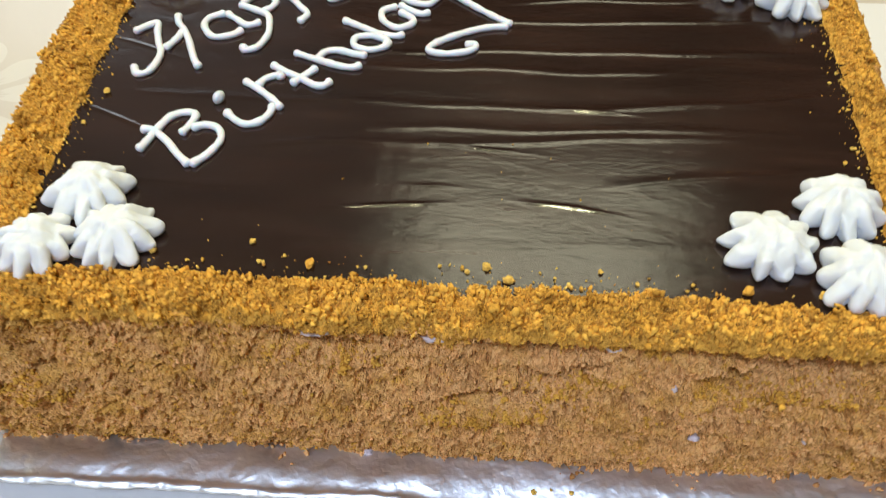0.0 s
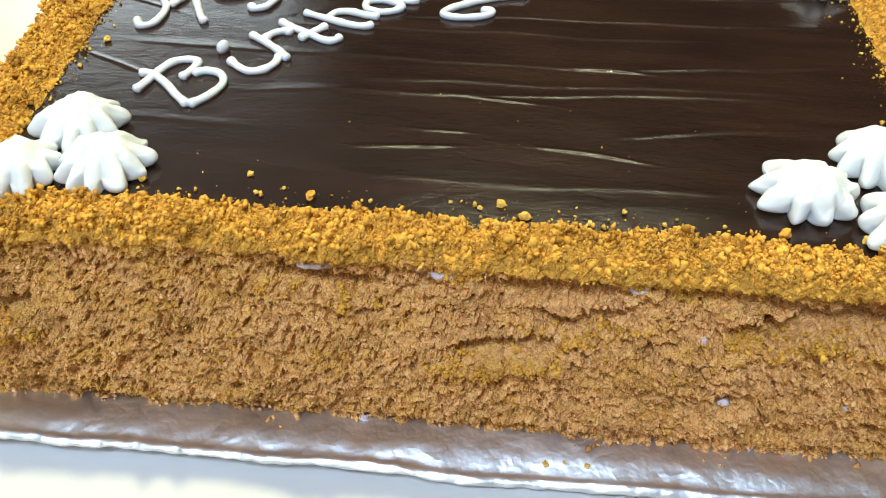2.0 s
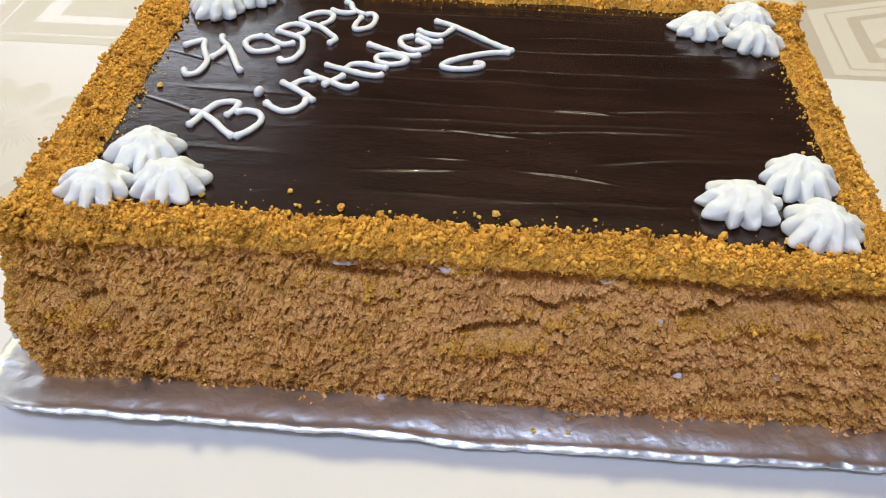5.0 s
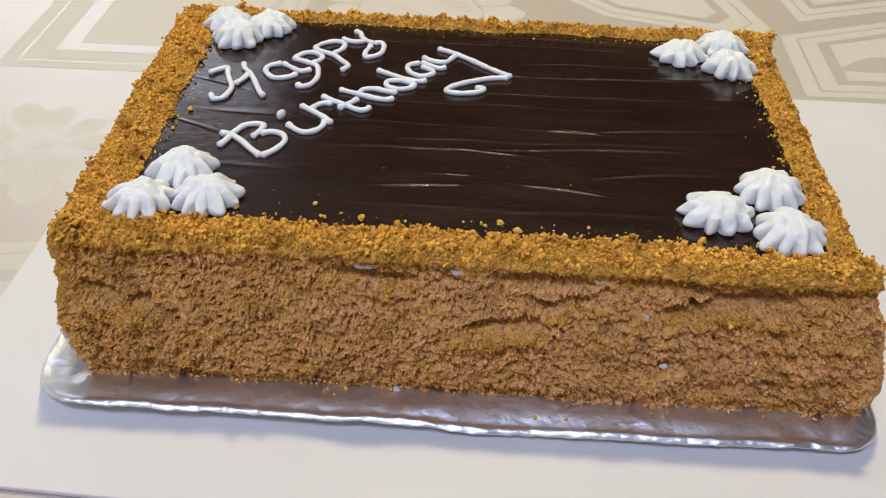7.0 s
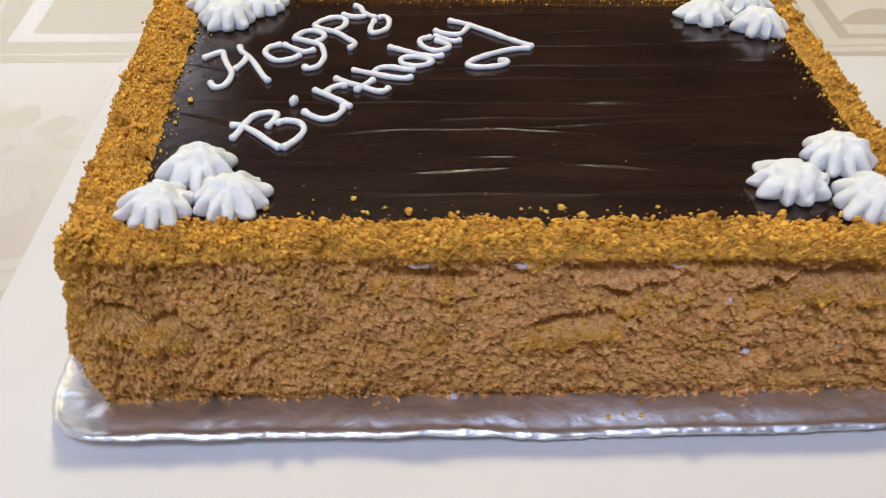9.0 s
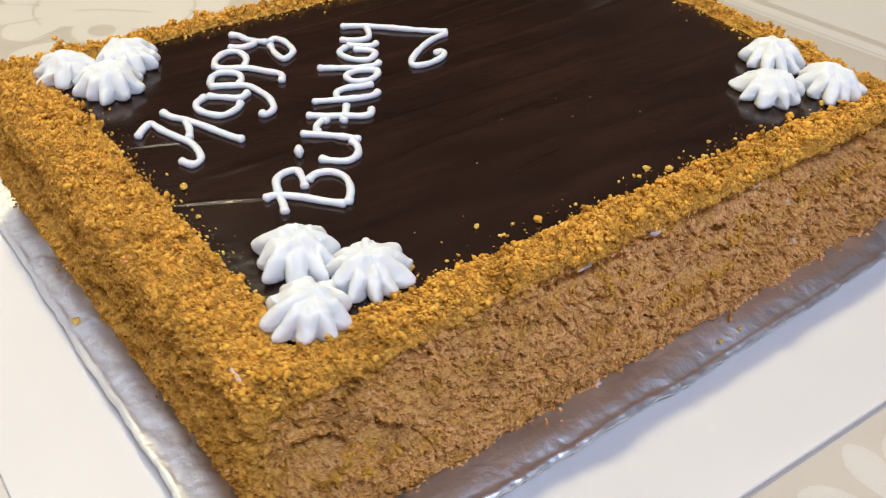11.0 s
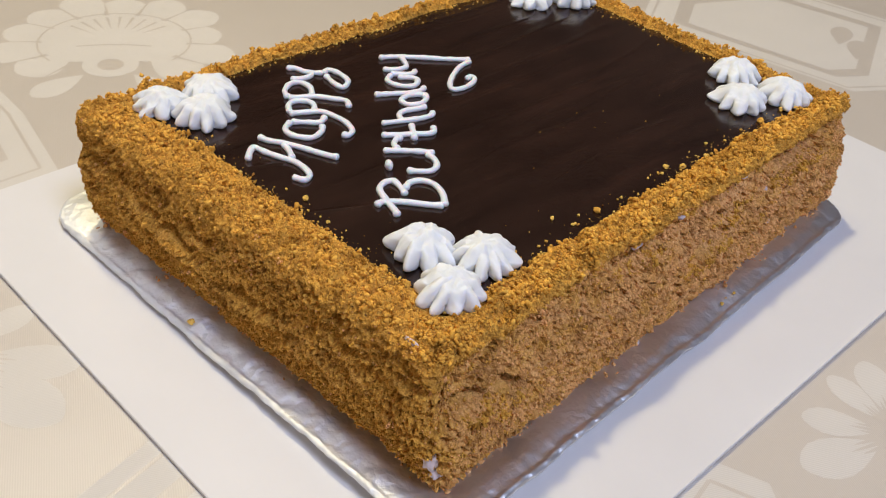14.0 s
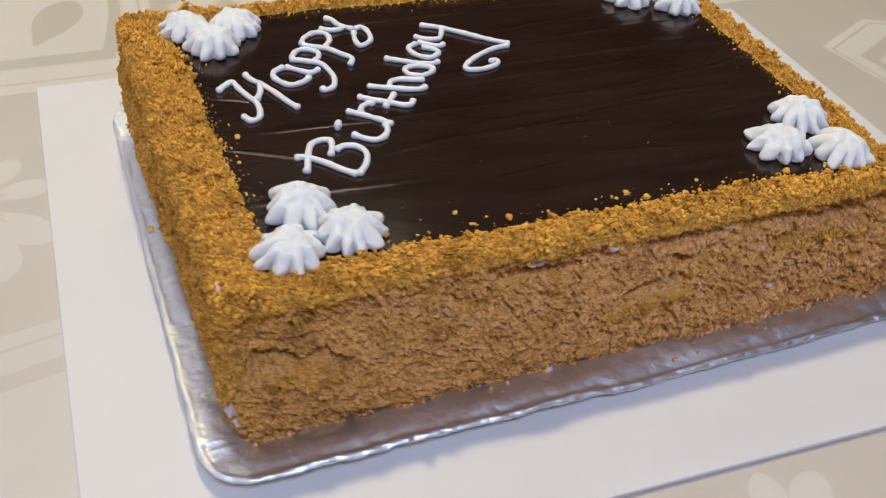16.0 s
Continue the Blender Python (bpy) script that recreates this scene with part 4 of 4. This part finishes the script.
# ---- whipped cream rosettes ----
def rosette(x, y, turn, size, seed):
    """A star-nozzle drop: uneven petals with rounded or pointed tips whose creases run in to a soft, low peak."""
    rr_ = random.Random(seed + 40)
    lobes, cols, rows = 9 + rr_.randint(0, 2), 168, 34
    cuts = [rr_.uniform(0.72, 1.30) for _ in range(lobes)]
    total, ends = sum(cuts), [0.0]
    for c in cuts:
        ends.append(ends[-1] + c / total)
    out = [rr_.uniform(0.90, 1.09) for _ in range(lobes)]
    point = [rr_.choice((0.6, 1.1, 1.5, 1.9)) for _ in range(lobes)]
    lift = [rr_.uniform(-0.10, 0.16) for _ in range(lobes)]
    curl = [rr_.uniform(-0.10, 0.10) for _ in range(lobes)]
    twist, lean = rr_.uniform(-0.55, 0.55), (rr_.uniform(-0.13, 0.13) * size, rr_.uniform(-0.13, 0.13) * size)
    tall = rr_.uniform(0.62, 0.74)
    verts = []
    for k_ in range(rows):
        u = k_ / (rows - 1)
        # from the tucked-under foot, round the swollen tip and up the slope to the peak
        if u < 0.26:
            a_ = -math.pi / 2 + 0.25 + (u / 0.26) * (math.pi / 2 + 0.55)
            rad, h = 0.86 + 0.14 * math.cos(a_), 0.17 + 0.17 * math.sin(a_)
        else:
            q = (u - 0.26) / 0.74
            rad = 0.958 * (1 - q) ** 1.02
            h = 0.289 + (0.985 - 0.289) * (1 - (1 - q) ** 2.1)
        inner = max(0.0, min(1.0, rad))
        for c in range(cols):
            a = 2 * math.pi * c / cols
            at = (c / cols + twist * (1 - inner) * 0.16) % 1.0
            j = max(q_ for q_ in range(lobes) if ends[q_] <= at)
            d = 2 * (at - ends[j]) / (ends[j + 1] - ends[j]) - 1
            d = max(-1.0, min(1.0, d + curl[j] * (1 - d * d) * 2))
            arch = (1 - abs(d) ** (2.4 - 0.55 * point[j])) ** 0.8
            deep = 0.40 * inner**3.2 + 0.012 * inner
            r = size * rad * (1 - deep * (1 - arch)) * (1 + (out[j] - 1) * inner**2 * arch)
            r *= 1 + 0.05 * NZ(Vector((math.cos(a) * 2, math.sin(a) * 2, u * 2 + seed)))
            z = size * tall * h * (1 + lift[j] * arch * inner) - size * 0.018 * (1 - arch) * step_up(inner, 0.25, 0.8) * step_up(u, 0.12, 0.4)
            z += size * 0.13 * NZ(Vector((math.cos(a) * rad * 3.0, math.sin(a) * rad * 3.0, seed * 1.7))) * step_up(u, 0.15, 0.4)
            z += size * 0.028 * NZ(Vector((math.cos(a) * rad * 8, math.sin(a) * rad * 8, seed * 2.9)))
            verts.append((r * math.cos(a) + lean[0] * u, r * math.sin(a) + lean[1] * u, max(z, 0.0)))
    faces = grid_faces(rows, cols, True) + [tuple(range((rows - 1) * cols, rows * cols)), tuple(reversed(range(cols)))]
    ob = part("cream_rosette", (verts, faces), MAT_CREAM)
    ob.matrix_world = pose(x, y, TOP + 0.0006, 0, 0, turn)
    return tagged(ob, "white whipped-cream rosette piped on the glaze in a corner cluster", "cream rosette", "cream rosettes in the cake corners")


for k_, (x, y, turn, size) in enumerate(ROSETTES):
    rosette(x, y, turn, size, k_)


# ---- piped greeting ----
def tube(bm, line, radius, seed):
    """A piped cord along a line, with rounded, slightly swollen ends and a flattened foot."""
    sides, last = 10, len(line) - 1
    total = sum((b_ - a).length for a, b_ in zip(line, line[1:]))
    rings, gone = [], 0.0
    for i, p in enumerate(line):
        if i:
            gone += (p - line[i - 1]).length
        d = (line[min(i + 1, last)] - line[max(i - 1, 0)]).normalized()
        side = Vector((-d.y, d.x))
        end = min(gone, total - gone)
        r = radius * (1 + 0.20 * NZ(Vector((gone * 260, seed, 0))) + 0.16 * NZ(Vector((gone * 90, seed, 4))) + 0.22 * bell(end - 0.0012, 0.0016))
        if end < radius:
            r *= max(0.12, math.sqrt(max(0.0, 1 - (1 - end / radius) ** 2)))
        rings.append([bm.verts.new((p.x + side.x * r * math.cos(a), p.y + side.y * r * math.cos(a), TOP + radius * 0.62 + (0.92 * r * math.sin(a)))) for a in (2 * math.pi * j / sides for j in range(sides))])
    for a, b_ in zip(rings, rings[1:]):
        for j in range(sides):
            bm.faces.new((a[j], a[(j + 1) % sides], b_[(j + 1) % sides], b_[j]))
    bm.faces.new(rings[0][::-1])
    bm.faces.new(rings[-1])


greeting = tagged(new("piped_greeting"), "white piped icing lettering reading Happy Birthday on chocolate glaze", "lettering")


def letter(name, *strokes):
    """One letter; its strokes are in millimetres on the top of the cake. A single place is a dot."""
    bm = bmesh.new()
    for q, stroke in enumerate(strokes):
        pts = [Vector((x / 1000, y / 1000)) for x, y in stroke]
        if len(pts) == 1:
            pts = [pts[0] + Vector((d, -0.45 * d)) for d in (-0.0018, 0.0, 0.0018)]
        tube(bm, smooth_path(pts, 0.0005), 0.00275 if len(stroke) == 1 else 0.00152, 7.0 * ord(name) + q + 100 * stroke[0][0])
    bmesh.ops.recalc_face_normals(bm, faces=bm.faces)
    part("letter", bm, MAT_ICING, greeting, "white piped letter " + name)


letter("H", [(-131, 18.3), (-126.6, 23.4), (-122.8, 25.7), (-120.9, 19.5), (-117.7, 11.7), (-114.8, 5.5), (-114.3, -1.7), (-115.8, -7.7), (-119.8, -9.3), (-122.9, -4.2)], [(-116, 32.9), (-114.2, 27.3), (-110.3, 22.3), (-106.2, 15.5), (-102, 6.9), (-98.9, 0.9), (-95.9, -3.2)], [(-110.2, 21.1), (-111.4, 14.4), (-114.1, 7.8)])
letter("a", [(-95.6, 35.9), (-101.6, 31.6), (-102.2, 25.2), (-96.5, 18.3), (-89.1, 20), (-85, 24.5)], [(-95.6, 35.9), (-89.9, 31.5), (-84.2, 27.7), (-78.7, 30.7)])
letter("p", [(-91.9, 42.9), (-84.1, 39.5), (-77.3, 35.7), (-74.7, 28.3), (-73.8, 21), (-75.9, 12.9), (-80.6, 10.3), (-81.9, 13.1)], [(-90.8, 43.4), (-86.9, 49.9), (-81.9, 51.5), (-76.6, 47.5), (-76.9, 42.2), (-80.4, 38)])
letter("p", [(-83.1, 56.6), (-77.1, 53.5), (-70.1, 49.6), (-64.7, 43.4), (-60.4, 38), (-63, 31.6)], [(-82.7, 56.3), (-80.2, 63), (-73.4, 68), (-68, 66.2), (-67.2, 59), (-71.5, 51.4)])
letter("y", [(-65, 83.8), (-60.9, 80.8), (-58.6, 74.4), (-51.6, 68.4)], [(-70.3, 72.4), (-64.1, 69.3), (-58.2, 70.2), (-57.8, 74.6)], [(-51.6, 68.4), (-47.7, 70.2), (-45.1, 65.1), (-46, 55), (-52.6, 50.2), (-54, 56.4), (-52.4, 65.9)])
letter("B", [(-106.8, -42.8), (-102.1, -42.5), (-94.7, -48), (-88.4, -54.7), (-82.4, -60.1)], [(-103.8, -54.2), (-102.2, -49.6), (-100.5, -42.3), (-97.5, -34.2), (-92.5, -31.2), (-88.3, -32.4), (-88.9, -38.5), (-90.8, -43.9)], [(-87.9, -40.3), (-83.1, -37.7), (-77.5, -39.4), (-74.9, -45.4), (-77.2, -53.3), (-82.2, -60.2)])
letter("i", [(-77.7, -29.1), (-72.5, -33.8), (-67.8, -35.9), (-63.1, -33.8), (-60.5, -28.8), (-60.4, -23.5)], [(-82.2, -22.1)])
letter("r", [(-75.6, -9.7), (-70.6, -13.1), (-64.6, -17.7), (-59, -22.8), (-56.9, -25.7)], [(-69.3, -13.5), (-67.4, -8.2), (-62.6, -5.1), (-61.2, -7.4)])
letter("t", [(-67.2, 1.7), (-61.2, -2.3), (-54.1, -5.9), (-47.3, -10), (-43.2, -9.9), (-41, -6.3)], [(-48.3, 1.3), (-52.3, -4.7), (-56.5, -10.5)])
letter("h", [(-60, 10.3), (-50, 6.6), (-40.5, 3.3), (-34.2, 2.6), (-30.7, 4.8)], [(-49.6, 6.3), (-47.2, 11.9), (-41.9, 13.4), (-34.9, 11.5), (-29.5, 10.9)])
letter("d", [(-44.4, 35.2), (-36, 31), (-27, 26.5), (-19.9, 25.6), (-16.6, 27.6)], [(-22.2, 21.4), (-28.6, 24.7), (-36.2, 23.2), (-36.2, 17.4), (-30, 14.9), (-23.9, 17.5), (-22.3, 22.1)])
letter("a", [(-22.2, 48.9), (-16.6, 44.7), (-11.6, 42.6), (-7.8, 44.6)], [(-22.6, 47.6), (-28.4, 43.4), (-27.1, 36.3), (-20.7, 31.5), (-14.8, 34.7), (-15, 38.8), (-21.5, 43.6)])
letter("y", [(-15.2, 67.2), (-6.4, 63.3), (4.6, 55.3), (13.9, 47.6), (27.5, 37.6)], [(-22.2, 55.2), (-16.8, 51.2), (-9.3, 50.5), (-5.6, 56.9), (-4, 61.5)], [(26.3, 36.8), (15.9, 34.4), (4.6, 28.2), (-3.8, 21.1), (-5, 16.6), (1.2, 15.1), (9.1, 16.9), (13.4, 20), (12.9, 22.8), (8.9, 21.7)])


# ---- loose crumbs ----
def loose_crumb(x, y, size, seed, z=None, brown=False):
    bm = bmesh.new()
    bmesh.ops.create_icosphere(bm, subdivisions=2, radius=1)
    for w in bm.verts:
        w.co *= 1 + 0.55 * NZ(w.co * 1.5 + Vector((seed * 3.7, 0, 0))) + 0.35 * NZ(w.co * 3.5 + Vector((seed, 5, 0)))
        w.co = Vector((w.co.x * 1.15, w.co.y, w.co.z * 0.85)) * size
    ob = part("biscuit_crumb", bm, MAT_GOLD if brown else MAT_LOOSE, smooth=False)
    ob.matrix_world = pose(x, y, (TOP + max(0, glaze_height(x, y)) if z is None else z) + size * 0.72, 0, 0, seed * 47)
    return tagged(ob, "small loose golden biscuit crumb lying on the " + ("glaze" if z is None else "foil"), "crumb", "loose crumbs")


LOOSE = [(-0.0500, -0.0940, 0.0014), (-0.0290, -0.1020, 0.0021), (0.0281, -0.0977, 0.0019), (0.0354, -0.1025, 0.0022), (0.1100, -0.1000, 0.0025), (0.1330, -0.0990, 0.0020), (-0.0458, -0.1023, 0.0011), (0.0644, -0.0960, 0.0012),
         (-0.1279, -0.0211, 0.0018), (-0.1300, -0.0400, 0.0012), (-0.0821, -0.1010, 0.0020), (0.0130, -0.0985, 0.0008), (-0.0380, -0.0990, 0.0008), (0.0760, -0.1000, 0.0010), (0.0220, -0.1000, 0.0011)]
for k_, (x, y, size) in enumerate(LOOSE):
    loose_crumb(x, y, size * 0.68, k_ + 1, brown=k_ in (1, 4))
for k_, (x, y, size) in enumerate([(-0.1712, 0.0088, 0.0014), (0.062, -0.1375, 0.0008), (0.049, -0.1385, 0.0009), (0.055, -0.137, 0.0005)]):
    loose_crumb(x, y, size, 30 + k_, FOIL_TOP)
